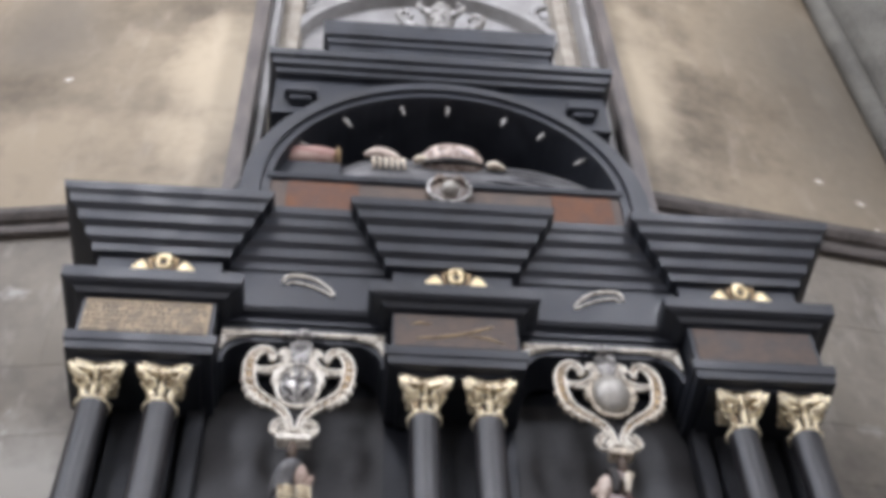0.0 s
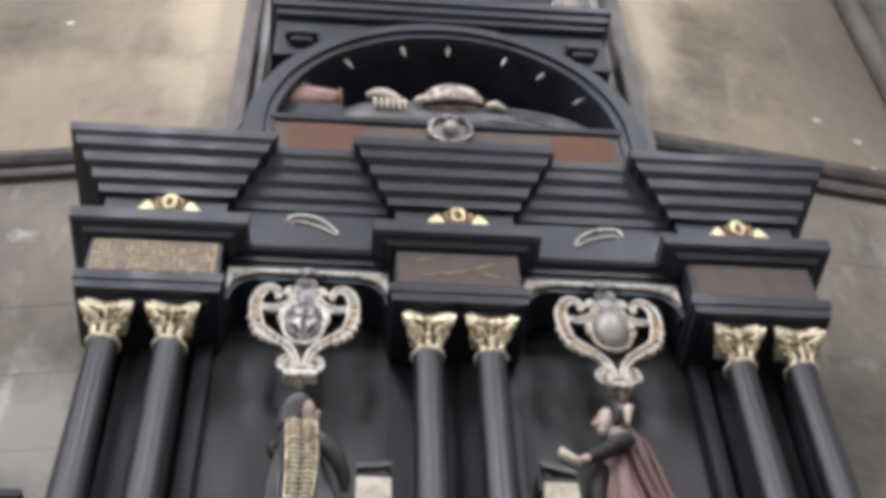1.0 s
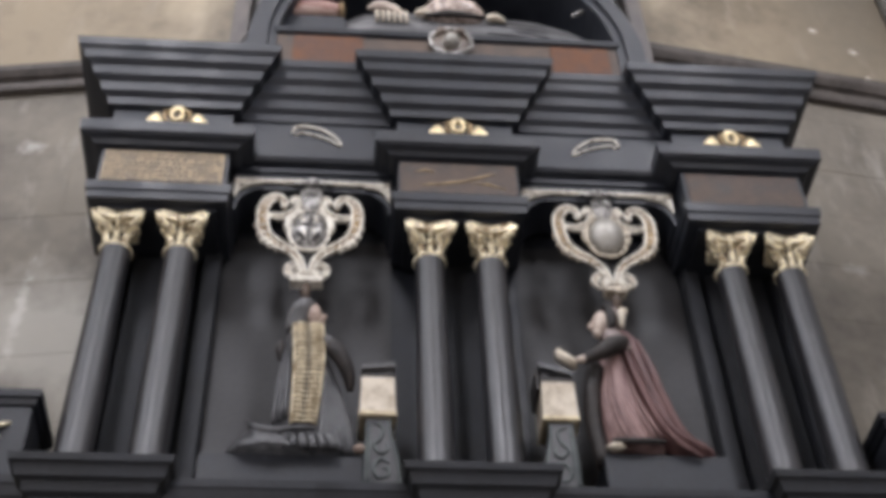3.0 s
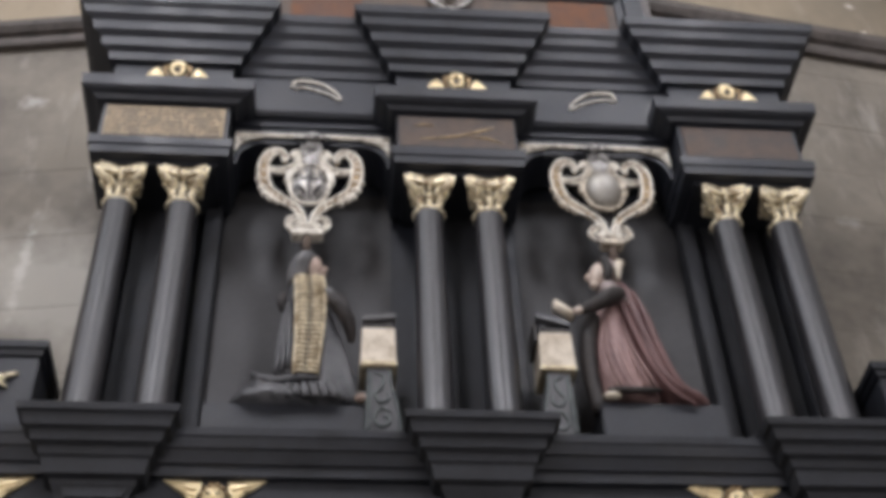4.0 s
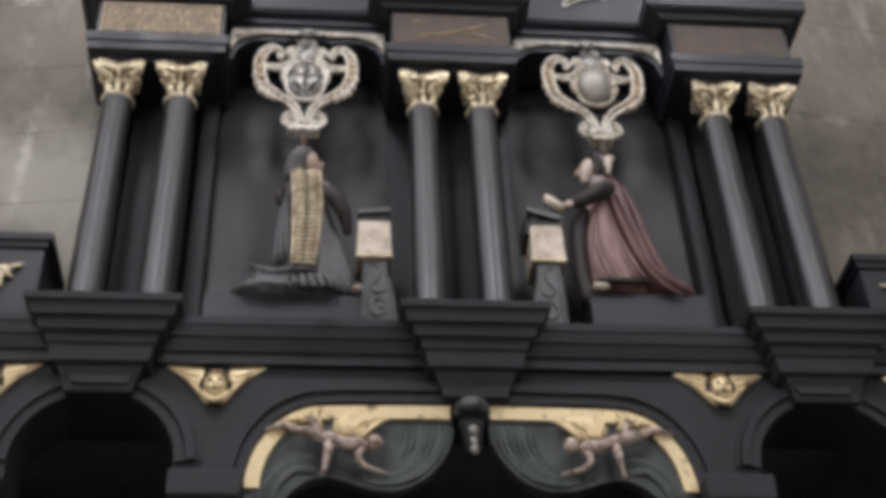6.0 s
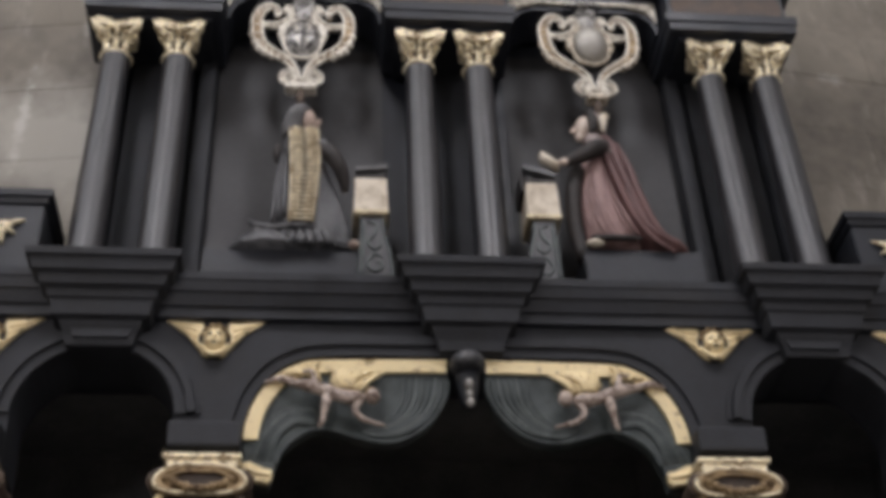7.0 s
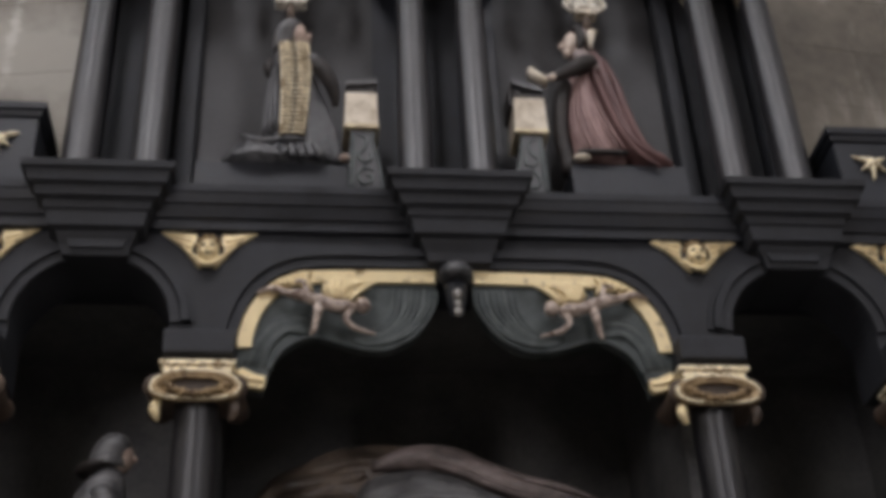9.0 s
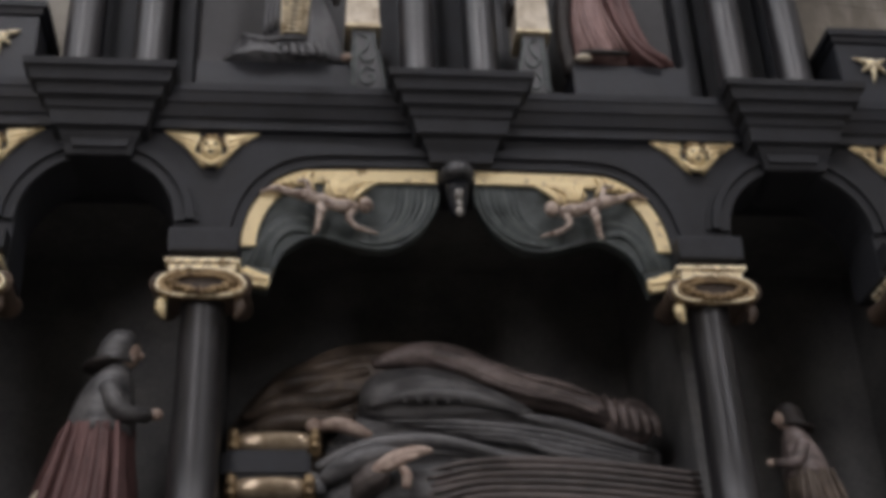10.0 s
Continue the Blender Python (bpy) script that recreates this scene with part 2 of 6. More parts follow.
def ribbon(bm, outer, inner, y0, y1, close=False):
    """A band between two lines in x and z, drawn out from y0 to y1."""
    n = len(outer)
    rows = [[bm.verts.new((x, y, z)) for x, z in line] for line in (outer, inner) for y in (y0, y1)]
    of, ob, nf, nb = rows
    for i in range(n if close else n - 1):
        j = (i + 1) % n
        bm.faces.new((of[i], of[j], nf[j], nf[i]))
        bm.faces.new((ob[j], ob[i], nb[i], nb[j]))
        bm.faces.new((of[j], of[i], ob[i], ob[j]))
        bm.faces.new((nf[i], nf[j], nb[j], nb[i]))
    if not close:
        for i in (0, n - 1):
            bm.faces.new((of[i], nf[i], nb[i], ob[i]))
    return bm


def lathe(bm, profile, cx, cy, n=24):
    rings = [[bm.verts.new((cx + r * math.cos(a * math.tau / n), cy + r * math.sin(a * math.tau / n), z)) for a in range(n)] for r, z in profile]
    for lo, hi in zip(rings, rings[1:]):
        for i in range(n):
            j = (i + 1) % n
            bm.faces.new((lo[i], lo[j], hi[j], hi[i]))
    bm.faces.new(rings[0][::-1])
    bm.faces.new(rings[-1])
    return bm


def loft(bm, rings):
    """Joins closed rings of equal length, with caps."""
    vs = [[bm.verts.new(p) for p in ring] for ring in rings]
    n = len(vs[0])
    for lo, hi in zip(vs, vs[1:]):
        for i in range(n):
            j = (i + 1) % n
            bm.faces.new((lo[i], lo[j], hi[j], hi[i]))
    bm.faces.new(vs[0][::-1])
    bm.faces.new(vs[-1])
    return bm


def spline(pts, steps=6):
    """A smooth line through points of any dimension."""
    p = [np.array(q, float) for q in pts]
    p = [2 * p[0] - p[1], *p, 2 * p[-1] - p[-2]]
    out = []
    for i in range(1, len(p) - 2):
        for k in range(steps):
            t = k / steps
            out.append(0.5 * (2 * p[i] + (p[i + 1] - p[i - 1]) * t + (2 * p[i - 1] - 5 * p[i] + 4 * p[i + 1] - p[i + 2]) * t * t
                              + (3 * p[i] - p[i - 1] - 3 * p[i + 1] + p[i + 2]) * t ** 3))
    out.append(p[-2])
    return out


def tube(bm, pts, radii, n=8, steps=4, flat=1.0):
    """A round limb or scroll along a smooth line; radii one a point. flat squeezes it along y."""
    line = spline([(*q, r) for q, r in zip(pts, radii)], steps)
    rings = []
    side = None
    for i, q in enumerate(line):
        a, b = line[max(i - 1, 0)][:3], line[min(i + 1, len(line) - 1)][:3]
        way = Vector(b - a).normalized()
        if side is None:
            side = way.orthogonal().normalized()
        side = (side - way * side.dot(way)).normalized()
        up = way.cross(side)
        ring = []
        for k in range(n):
            o = side * math.cos(k * math.tau / n) + up * math.sin(k * math.tau / n)
            o.y *= flat
            ring.append(Vector(q[:3]) + o * max(q[3], 0.0008))
        rings.append(ring)
    return loft(bm, rings)


def ell(bm, c, r, rot=(0, 0, 0), u=14, v=10):
    m = pose(*c, *rot) @ Matrix.Diagonal((*r, 1))
    bmesh.ops.create_uvsphere(bm, u_segments=u, v_segments=v, radius=1, matrix=m)
    return bm


def mould(bm, x0, x1, yf, yb, profile, sides=True, kx=1.0):
    """A moulding with the profile (out, z), from the bottom up, round the front and both ends of a block."""
    rows = []
    for out, z in profile:
        e = out * kx if sides else 0
        rows.append([bm.verts.new(p) for p in ((x0 - e, yb, z), (x0 - e, yf - out, z), (x1 + e, yf - out, z), (x1 + e, yb, z))])
    for lo, hi in zip(rows, rows[1:]):
        for i in range(4):
            j = (i + 1) % 4
            bm.faces.new((lo[i], lo[j], hi[j], hi[i]))
    bm.faces.new(rows[0][::-1])
    bm.faces.new(rows[-1])
    return bm


def tint(bm, start, index):
    """Gives the faces made since start the material slot index."""
    bm.faces.ensure_lookup_table()
    for f in bm.faces[start:]:
        f.material_index = index
    return len(bm.faces)


def arc(cx, cz, rx, rz, a0, a1, n):
    return [(cx + rx * math.cos(radians(a0 + (a1 - a0) * i / n)), cz + rz * math.sin(radians(a0 + (a1 - a0) * i / n))) for i in range(n + 1)]


def puff(bm, outline, y, lift, inset=0.5):
    """A raised cushion of relief on an outline in x and z, standing lift proud of y."""
    cx, cz = sum(p[0] for p in outline) / len(outline), sum(p[1] for p in outline) / len(outline)
    return loft(bm, [[(cx + (px - cx) * k, y - d, cz + (pz - cz) * k) for px, pz in outline] for k, d in ((1, -0.004), (1, 0.003), (0.93, lift * 0.5), (0.78, lift * 0.85), (inset, lift))])


# ---- the church round the monument ----
WALL_TOP = 16.5
bm = bmesh.new()
box(bm, -7, 8, -12, 2.5, -0.2, 0)
part("floor", bm, PAVING, None)
tagged(bpy.data.objects["floor"], "worn grey stone church floor", "floor", kind="structure")
bm = bmesh.new()
box(bm, -7.3, 8.3, -12.4, 2.5, WALL_TOP, WALL_TOP + 0.3)
tagged(part("ceiling", bm, PLASTER), "plain pale plaster church ceiling", "ceiling", kind="structure")


def pierced_wall(name, along, at, lo, hi, holes, z0, z1, thick, low=()):
    """A wall along x or y with window holes cut right through it."""
    bm = bmesh.new()
    cuts = sorted([lo, hi, *(c for h in holes for c in h)])

    def slab(a, b, c, d):
        if along == "x":
            box(bm, a, b, at - thick, at, c, d)
        else:
            box(bm, at, at + thick, a, b, c, d)
    for a, b in zip(cuts, cuts[1:]):
        if any(abs(a - h[0]) < 1e-6 for h in holes):
            gaps = [*low, (z0, z1)]
            base = 0
            for g0, g1 in gaps:
                slab(a, b, base, g0)
                base = g1
            slab(a, b, base, WALL_TOP)
        else:
            slab(a, b, 0, WALL_TOP)
    return tagged(part(name, bm, PLASTER), "plain plastered church wall with tall windows", "wall", kind="structure")


# The low gaps in the south wall are added for the two fill lamps.
pierced_wall("wall_south", "x", -6.2, -7, 8, [(wx - 0.7, wx + 0.7) for wx, k in WIN_SOUTH], 10.0, 15.4, 0.4, [(3.3, 5.9)])
pierced_wall("wall_west", "y", -7.3, -12, 2.5, [(-5.1, -2.9)], 9.0, 15.0, 0.3)
pierced_wall("wall_east", "y", 8.0, -12, 2.5, [(-5.6, -3.4)], 9.0, 15.0, 0.3)

# Rough stone wall on both sides of the monument, falling back a little from it
BEND = 0.14
WALL_Y = 0.46


def wall_matrix(side):
    return Matrix(((side * math.cos(math.atan(BEND)), -side * math.sin(math.atan(BEND)), 0, side * 1.0),
                   (math.sin(math.atan(BEND)), math.cos(math.atan(BEND)), 0, WALL_Y), (0, 0, 1, 0), (0, 0, 0, 1)))


stone_walls = {}
for side, name in ((-1, "wall_north_west"), (1, "wall_north_east")):
    bm = bmesh.new()
    box(bm, 0.0, 7.4, 0.012, 0.5, 4.55, WALL_TOP)
    box(bm, 1.6, 7.4, 0.012, 0.5, 0, 4.55)
    bmesh.ops.transform(bm, matrix=wall_matrix(side), verts=bm.verts)
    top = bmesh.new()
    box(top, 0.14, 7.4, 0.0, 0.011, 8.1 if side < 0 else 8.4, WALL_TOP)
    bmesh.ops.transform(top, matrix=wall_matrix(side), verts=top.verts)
    tagged(part("wall_upper", top, TAN), "stained tan stone wall above the string course, with light painted beside the frame", "wall", kind="structure")
    stone_walls[side] = tagged(part(name, bm, MORTAR), "weathered tan limestone church wall behind the monument", "wall", kind="structure")
bm = bmesh.new()
box(bm, -2.4, 2.4, 1.5, 1.8, 0, 4.7)
box(bm, -1.1, 1.1, 0.95, 1.3, 4.55, WALL_TOP)
tagged(part("wall_north", bm, STONE), "dark stone wall closing the recess", "wall", kind="structure")

# String course on the stone wall, and the grey shaft beside it
for side in (-1, 1):
    bm = bmesh.new()
    lift, k = (8.03, 1.0) if side < 0 else (8.31, 1.3)
    prof = [(o, lift + k * h) for o, h in ((0.0, 0.0), (0.035, 0.0), (0.045, 0.02), (0.045, 0.045), (0.02, 0.055), (0.02, 0.105), (0.05, 0.115), (0.08, 0.15), (0.09, 0.19), (0.0, 0.205))]
    mould(bm, 0.1, 7.4, 0.0, 0.1, prof, False)
    bmesh.ops.transform(bm, matrix=wall_matrix(side), verts=bm.verts)
    tagged(part("string_course", bm, STRING), "dark brown moulded string course along the stone wall", "moulding", kind="structure")
bm = bmesh.new()
lathe(bm, [(0.30, 4.6), (0.30, WALL_TOP)], 3.85, 0.77, 28)
lathe(bm, [(0.09, 4.6), (0.09, WALL_TOP)], 3.48, 0.74, 18)
box(bm, 3.5, 4.8, 0.74, 1.2, 4.6, WALL_TOP)
tagged(part("wall_shaft", bm, DARKSTONE, smooth=False), "grey stone half-round shaft against the wall", "shaft", kind="structure")


# ---- lower stage of the monument: chest, arcade and recess ----
def offset_line(line, d):
    """The line in x and z moved sideways by d, to its left."""
    out = []
    for i, (x, z) in enumerate(line):
        (ax, az), (bx, bz) = line[max(i - 1, 0)], line[min(i + 1, len(line) - 1)]
        tx, tz = bx - ax, bz - az
        k = math.hypot(tx, tz)
        out.append((x - tz / k * d, z + tx / k * d))
    return out


MID_ARCH = [(-0.925, 3.72), *[tuple(p) for p in spline([(-0.925, 3.80), (-0.915, 3.91), (-0.875, 4.035), (-0.797, 4.14), (-0.68, 4.205), (-0.52, 4.222)], 5)],
            (0.0, 4.224)]
MID_ARCH = MID_ARCH + [(-x, z) for x, z in MID_ARCH[-2::-1]]
SIDE = 1.53


def side_arch(cx, r=0.325):
    return [(cx - r, 3.72), *arc(cx, 3.93, r, r, 180, 0, 24), (cx + r, 3.72)]


chest = thing("tomb_chest", (0, 0.5, 0), "black stone tomb chest carrying two effigies", "tomb")
bm = bmesh.new()
box(bm, -2.3, 2.3, -0.12, 1.45, 0, 2.35, 0.02)
part("plinth", bm, BLACK, chest)
bm = bmesh.new()
mould(bm, -2.25, 2.25, -0.1, 1.45, [(0.0, 2.353), (0.05, 2.37), (0.06, 2.42), (0.09, 2.43), (0.09, 2.47)])
part("ledge", bm, BLACK, chest)
bm = bmesh.new()
box(bm, -0.97, 0.97, 0.12, 0.55, 2.473, 2.62, 0.01)
part("front_step", bm, BLACK, chest)
bm = bmesh.new()
box(bm, -0.97, 0.97, 0.56, 1.2, 2.473, 2.98, 0.01)
part("rear_step", bm, BLACK, chest)

arcade = thing("arcade", (0, 0.1, 3.72), "black painted stone arcade with one flattened and two round arches", "arcade")
bm = bmesh.new()
outline = [(-2.4, 4.43), (-2.4, 3.72), *side_arch(-SIDE), *MID_ARCH, *side_arch(SIDE), (2.4, 3.72), (2.4, 4.43)]
prism(bm, outline, 0.0, 0.28)
part("spandrel_wall", bm, DULL, arcade)
for line in (MID_ARCH[1:-1], side_arch(-SIDE)[1:-1], side_arch(SIDE)[1:-1]):
    for d0, d1, y in ((0.0, 0.045, -0.018), (0.047, 0.085, -0.034), (0.087, 0.108, -0.012)):
        bm = bmesh.new()
        ribbon(bm, offset_line(line, d1), offset_line(line, d0 + 0.002), y, 0.0)
        part("arch_moulding", bm, DULL, arcade)
for x in (-2.0, -1.07, 1.07, 2.0):
    bm = bmesh.new()
    mould(bm, x - 0.132, x + 0.132, -0.085, 0.3, [(-0.055, 3.692), (-0.055, 3.744), (0.004, 3.746), (0.008, 3.754), (0.010, 3.846), (0.004, 3.858), (-0.02, 3.862)])
    part("impost_block", bm, DULL, arcade)
# recess lining
lining = thing("recess_lining", (0, 1.2, 2.47), "unlit black stone recess behind the arcade", "recess", kind="structure")
bm = bmesh.new()
box(bm, -2.4, 2.4, 1.3, 1.45, 2.47, 4.5)
part("back_panel", bm, LINING, lining)
for x in (-2.36, -1.07, 1.07, 2.36):
    bm = bmesh.new()
    box(bm, x - 0.05, x + 0.05, 0.34, 1.3, 2.47, 4.43)
    part("side_panel", bm, LINING, lining)
bm = bmesh.new()
box(bm, -2.4, 2.4, 0.283, 1.45, 4.435, 4.5)
part("soffit", bm, LINING, lining)

# keystones of the side arches and the middle bracket are in the lower entablature
entab = thing("lower_entablature", (0, 0.1, 4.4), "black stepped entablature with three projecting corbel brackets", "entablature")
STEPS = [(0.0, 4.392), (0.014, 4.395), (0.02, 4.435), (0.036, 4.442), (0.06, 4.49), (0.072, 4.494), (0.09, 4.535), (0.096, 4.54), (0.1, 4.576)]
bm = bmesh.new()
mould(bm, -2.4, 2.4, -0.02, 0.6, STEPS, False)
part("cornice", bm, BLACK, entab)
BRACKET = [(0.0, 4.232), (0.012, 4.235), (0.022, 4.275), (0.04, 4.31), (0.045, 4.33), (0.075, 4.34), (0.088, 4.40), (0.10, 4.41), (0.106, 4.44), (0.132, 4.452), (0.142, 4.49),
           (0.165, 4.50), (0.178, 4.545), (0.195, 4.552), (0.2, 4.582), (0.0, 4.585)]
for x, w in ((-1.535, 0.125), (0.022, 0.125), (1.545, 0.13)):
    bm = bmesh.new()
    mould(bm, x - w, x + w, -0.04, 0.3, [(o, 4.232 + (z - 4.232) * 1.06) for o, z in BRACKET])
    part("bracket", bm, DULL, entab)
for side in (-1, 1):
    bm = bmesh.new()
    prism(bm, [(side * SIDE - 0.17, 4.435), (side * SIDE + 0.17, 4.435), (side * SIDE + 0.155, 4.39), (side * SIDE + 0.16, 4.36), (side * SIDE + 0.125, 4.30),
               (side * SIDE + 0.11, 4.262), (side * SIDE - 0.11, 4.262), (side * SIDE - 0.125, 4.30), (side * SIDE - 0.16, 4.36), (side * SIDE - 0.155, 4.39)], -0.075, 0.1)
    part("keystone", bm, DULL, entab)
bm = bmesh.new()
box(bm, -2.4, 2.4, 0.0, 0.7, 4.502, 4.583)
part("deck", bm, BLACK, entab)


def winged_head(x, y, z, span, height, head, label, group, plate=True):
    """A small carved head between two spread wings, as one plain carving."""
    bm = bmesh.new()
    top, low = z + height / 2, z - height / 2
    if plate:
        for s in (-1, 1):
            puff(bm, [(x + s * span / 2, top), (x + s * span * 0.33, top - height * 0.02), (x + s * head * 0.85, top - height * 0.05), (x + s * head * 0.7, z - height * 0.2), (x + s * head * 0.35, low),
                      (x + s * head * 0.7, low + height * 0.06), (x + s * span * 0.27, z + height * 0.08)], y, 0.014, 0.55)
            for k in range(3):
                f = k / 2
                a = Vector((x + s * head * 1.15, y - 0.016, z + height * (0.2 - 0.36 * f)))
                b = Vector((x + s * span * (0.44 - 0.15 * f), y - 0.008, z + height * (0.43 - 0.28 * f)))
                tube(bm, [a, (a + b) / 2 + Vector((0, -0.004, -0.004)), b], [0.005, 0.007, 0.003], 6, 3)
        tube(bm, [(x - head * 0.95, y - 0.016, z - head * 0.5), (x - head * 0.5, y - 0.03, z - head * 1.2), (x, y - 0.034, low + 0.004), (x + head * 0.5, y - 0.03, z - head * 1.2), (x + head * 0.95, y - 0.016, z - head * 0.5)],
             [0.008, 0.012, 0.013, 0.012, 0.008], 8, 4)
        n = tint(bm, 0, 0)
        zf = z - head * 0.22
        # dark back: hair and painted shadow in a ring round the face
        ell(bm, (x, y - 0.008, zf + head * 0.12), (head * 1.12, head * 0.42, head * 1.24), u=20, v=14)
        n = tint(bm, n, 1)
        ell(bm, (x, y - 0.02, zf), (head * 0.76, head * 0.6, head * 1.0), u=20, v=14)
        for s in (-1, 1):
            ell(bm, (x + s * head * 0.36, y - 0.02 - head * 0.44, zf - head * 0.3), (head * 0.24, head * 0.2, head * 0.26), u=10, v=8)
        ell(bm, (x, y - 0.022 - head * 0.56, zf - head * 0.02), (head * 0.11, head * 0.16, head * 0.24), u=8, v=6)
        n = tint(bm, n, 0)
        for k in range(6):
            a = radians(15 + k * 30)
            ell(bm, (x + math.cos(a) * head * 0.80, y - 0.022, zf + head * 0.18 + math.sin(a) * head * 0.95), (head * 0.22, head * 0.24, head * 0.2), u=8, v=6)
        n = tint(bm, n, 2)
        for s in (-1, 1):
            ell(bm, (x + s * head * 0.3, y - 0.02 - head * 0.54, zf + head * 0.18), (head * 0.15, 0.006, head * 0.09), u=8, v=6)
        ell(bm, (x, y - 0.02 - head * 0.56, zf - head * 0.48), (head * 0.2, 0.006, head * 0.07), u=8, v=6)
        tint(bm, n, 1)
    else:
        for s in (-1, 1):
            puff(bm, [(x + s * a, low + b * height) for a, b in ((0.058, 0.0), (0.172, 0.0), (0.160, 0.22), (0.136, 0.46), (0.108, 0.66), (0.092, 0.60), (0.072, 0.30))], y, 0.024, 0.25)
        n = tint(bm, 0, 0)
        for s in (-1, 1):
            tube(bm, [(x + s * 0.03, y - 0.016, z + height * 0.22), (x + s * 0.066, y - 0.024, z + height * 0.06), (x + s * 0.058, y - 0.02, z - height * 0.28), (x + s * 0.03, y - 0.018, low)], [0.006, 0.011, 0.010, 0.007], 7, 4)
        n = tint(bm, n, 2)
        tube(bm, [(x + 0.029 * math.cos(a * math.tau / 14), y - 0.022, z - 0.008 + 0.044 * math.sin(a * math.tau / 14)) for a in range(15)], [0.0125] * 15, 8, 2)
        puff(bm, [(x - 0.062, z + height * 0.18), (x + 0.062, z + height * 0.18), (x + 0.028, z + height * 0.46), (x, z + height * 0.80), (x - 0.028, z + height * 0.46)], y, 0.024, 0.35)
        n = tint(bm, n, 0)
        # dark egg painted as the shadowed hollow inside the ring
        ell(bm, (x, y - 0.010, z - 0.008), (0.022, 0.018, 0.034), u=12, v=8)
        n = tint(bm, n, 1)
        ell(bm, (x, y - 0.016, z - 0.034), (0.015, 0.016, 0.022), u=10, v=8)
        tint(bm, n, 2)
    return solid("winged_head_ornament", bm, [GOLD, HAIR_SHADE, GILT], (x, y, low), label, "ornament", group, smooth=True)


for x, z, span in ((-1.99, 4.30, 0.43), (-1.064, 4.30, 0.425), (1.095, 4.325, 0.475), (2.02, 4.33, 0.45)):
    winged_head(x, -0.004, z, span, 0.19, 0.063, "gilded winged head carved on the arcade spandrel", "spandrel ornaments")


# ---- gilded scroll brackets hanging in the middle arch, each with a carved flying figure ----
OUTER = [(-0.082, 4.218), (-0.25, 4.216), (-0.463, 4.212), (-0.60, 4.208), (-0.69, 4.196), (-0.795, 4.135), (-0.873, 4.03), (-0.916, 3.90), (-0.919, 3.752), (-0.882, 3.643)]
INNER = [(-0.81, 3.628), (-0.787, 3.717), (-0.742, 3.812), (-0.627, 3.884), (-0.513, 3.863), (-0.382, 3.827), (-0.267, 3.84), (-0.163, 3.918), (-0.093, 4.036), (-0.079, 4.138)]


def scroll_bracket(s):
    th = thing("scroll_bracket", (s * 0.5, 0.03, 3.63), "dark green scrolled bracket with gilded edge inside the arch", "bracket", "arch brackets")
    o = [tuple(p) for p in spline(OUTER, 4)]
    i = [tuple(p) for p in spline(INNER, 5)]
    bm = bmesh.new()
    prism(bm, [(s * x, z) for x, z in o + i], 0.012, 0.075)
    part("panel", bm, GREEN, th)
    # gilded band along the upper and outer edge
    k0, k1 = 0, int(len(o) * 0.83)
    o2 = offset_line(o, 0.062)
    bm = bmesh.new()
    cut = [q for n, q in enumerate(o) if k0 <= n <= k1]
    cut2 = [(min(q[0], -0.085), min(q[1], 4.155)) for n, q in enumerate(o2) if k0 <= n <= k1]
    ribbon(bm, [(s * x, z) for x, z in cut], [(s * x, z) for x, z in cut2], -0.006, 0.012)
    part("gilt_edge", bm, GOLD, th, "worn gold-leaf border")
    bm = bmesh.new()
    prism(bm, [(s * x, z) for x, z in ((-0.918, 3.705), (-0.89, 3.715), (-0.83, 3.685), (-0.80, 3.68), (-0.798, 3.64), (-0.815, 3.622), (-0.885, 3.638), (-0.915, 3.66))], -0.02, 0.011)
    tube(bm, [(s * x, -0.02, z) for x, z in ((-0.90, 3.69), (-0.87, 3.668), (-0.83, 3.66), (-0.805, 3.655))], [0.008, 0.012, 0.012, 0.008], 8, 4)
    part("gilt_foot", bm, GOLD, th, "gilded scroll foot")
    bm = bmesh.new()
    lip = [tuple(p) for p in spline(INNER[1:], 5)]
    tube(bm, [(s * x, 0.012, z) for x, z in lip[::3]], [0.009] * len(lip[::3]), 8, 3)
    part("rim", bm, GREEN, th, smooth=True)
    # combed hollows that follow the swirl
    for n in range(6):
        f = n / 5
        bm = bmesh.new()
        pts = [(-0.895 + 0.09 * f, 3.74 - 0.01 * f), (-0.85 + 0.07 * f, 3.86 - 0.02 * f), (-0.77 + 0.05 * f, 3.955 - 0.05 * f), (-0.67 + 0.01 * f, 3.99 - 0.085 * f), (-0.60, 3.97 - 0.075 * f)]
        tube(bm, [(s * x, 0.010, z) for x, z in pts], [0.004, 0.011, 0.013, 0.011, 0.004], 7, 4)
        part("combed_ridge", bm, RIDGE if n % 3 == 1 else GREEN, th, smooth=True)
    for n in range(7):
        f = n / 6
        bm = bmesh.new()
        pts = [(-0.105 - 0.16 * f, 4.135), (-0.115 - 0.155 * f, 4.04), (-0.165 - 0.13 * f, 3.945 + 0.025 * f), (-0.25 - 0.09 * f, 3.875 + 0.045 * f), (-0.37 - 0.03 * f, 3.848 + 0.045 * f), (-0.46, 3.875 + 0.03 * f)]
        tube(bm, [(s * x, 0.010, z) for x, z in pts], [0.004, 0.010, 0.013, 0.012, 0.009, 0.003], 7, 4)
        part("combed_ridge", bm, RIDGE if n % 3 == 1 else GREEN, th, smooth=True)
    # flying figure
    bm = bmesh.new()

    def q(x, y, z):
        return (s * x, y, z)
    tube(bm, [q(-0.435, -0.055, 3.985), q(-0.475, -0.06, 3.99), q(-0.53, -0.058, 4.0), q(-0.59, -0.05, 4.026), q(-0.62, -0.045, 4.038)], [0.02, 0.031, 0.027, 0.030, 0.022], 12, 5)
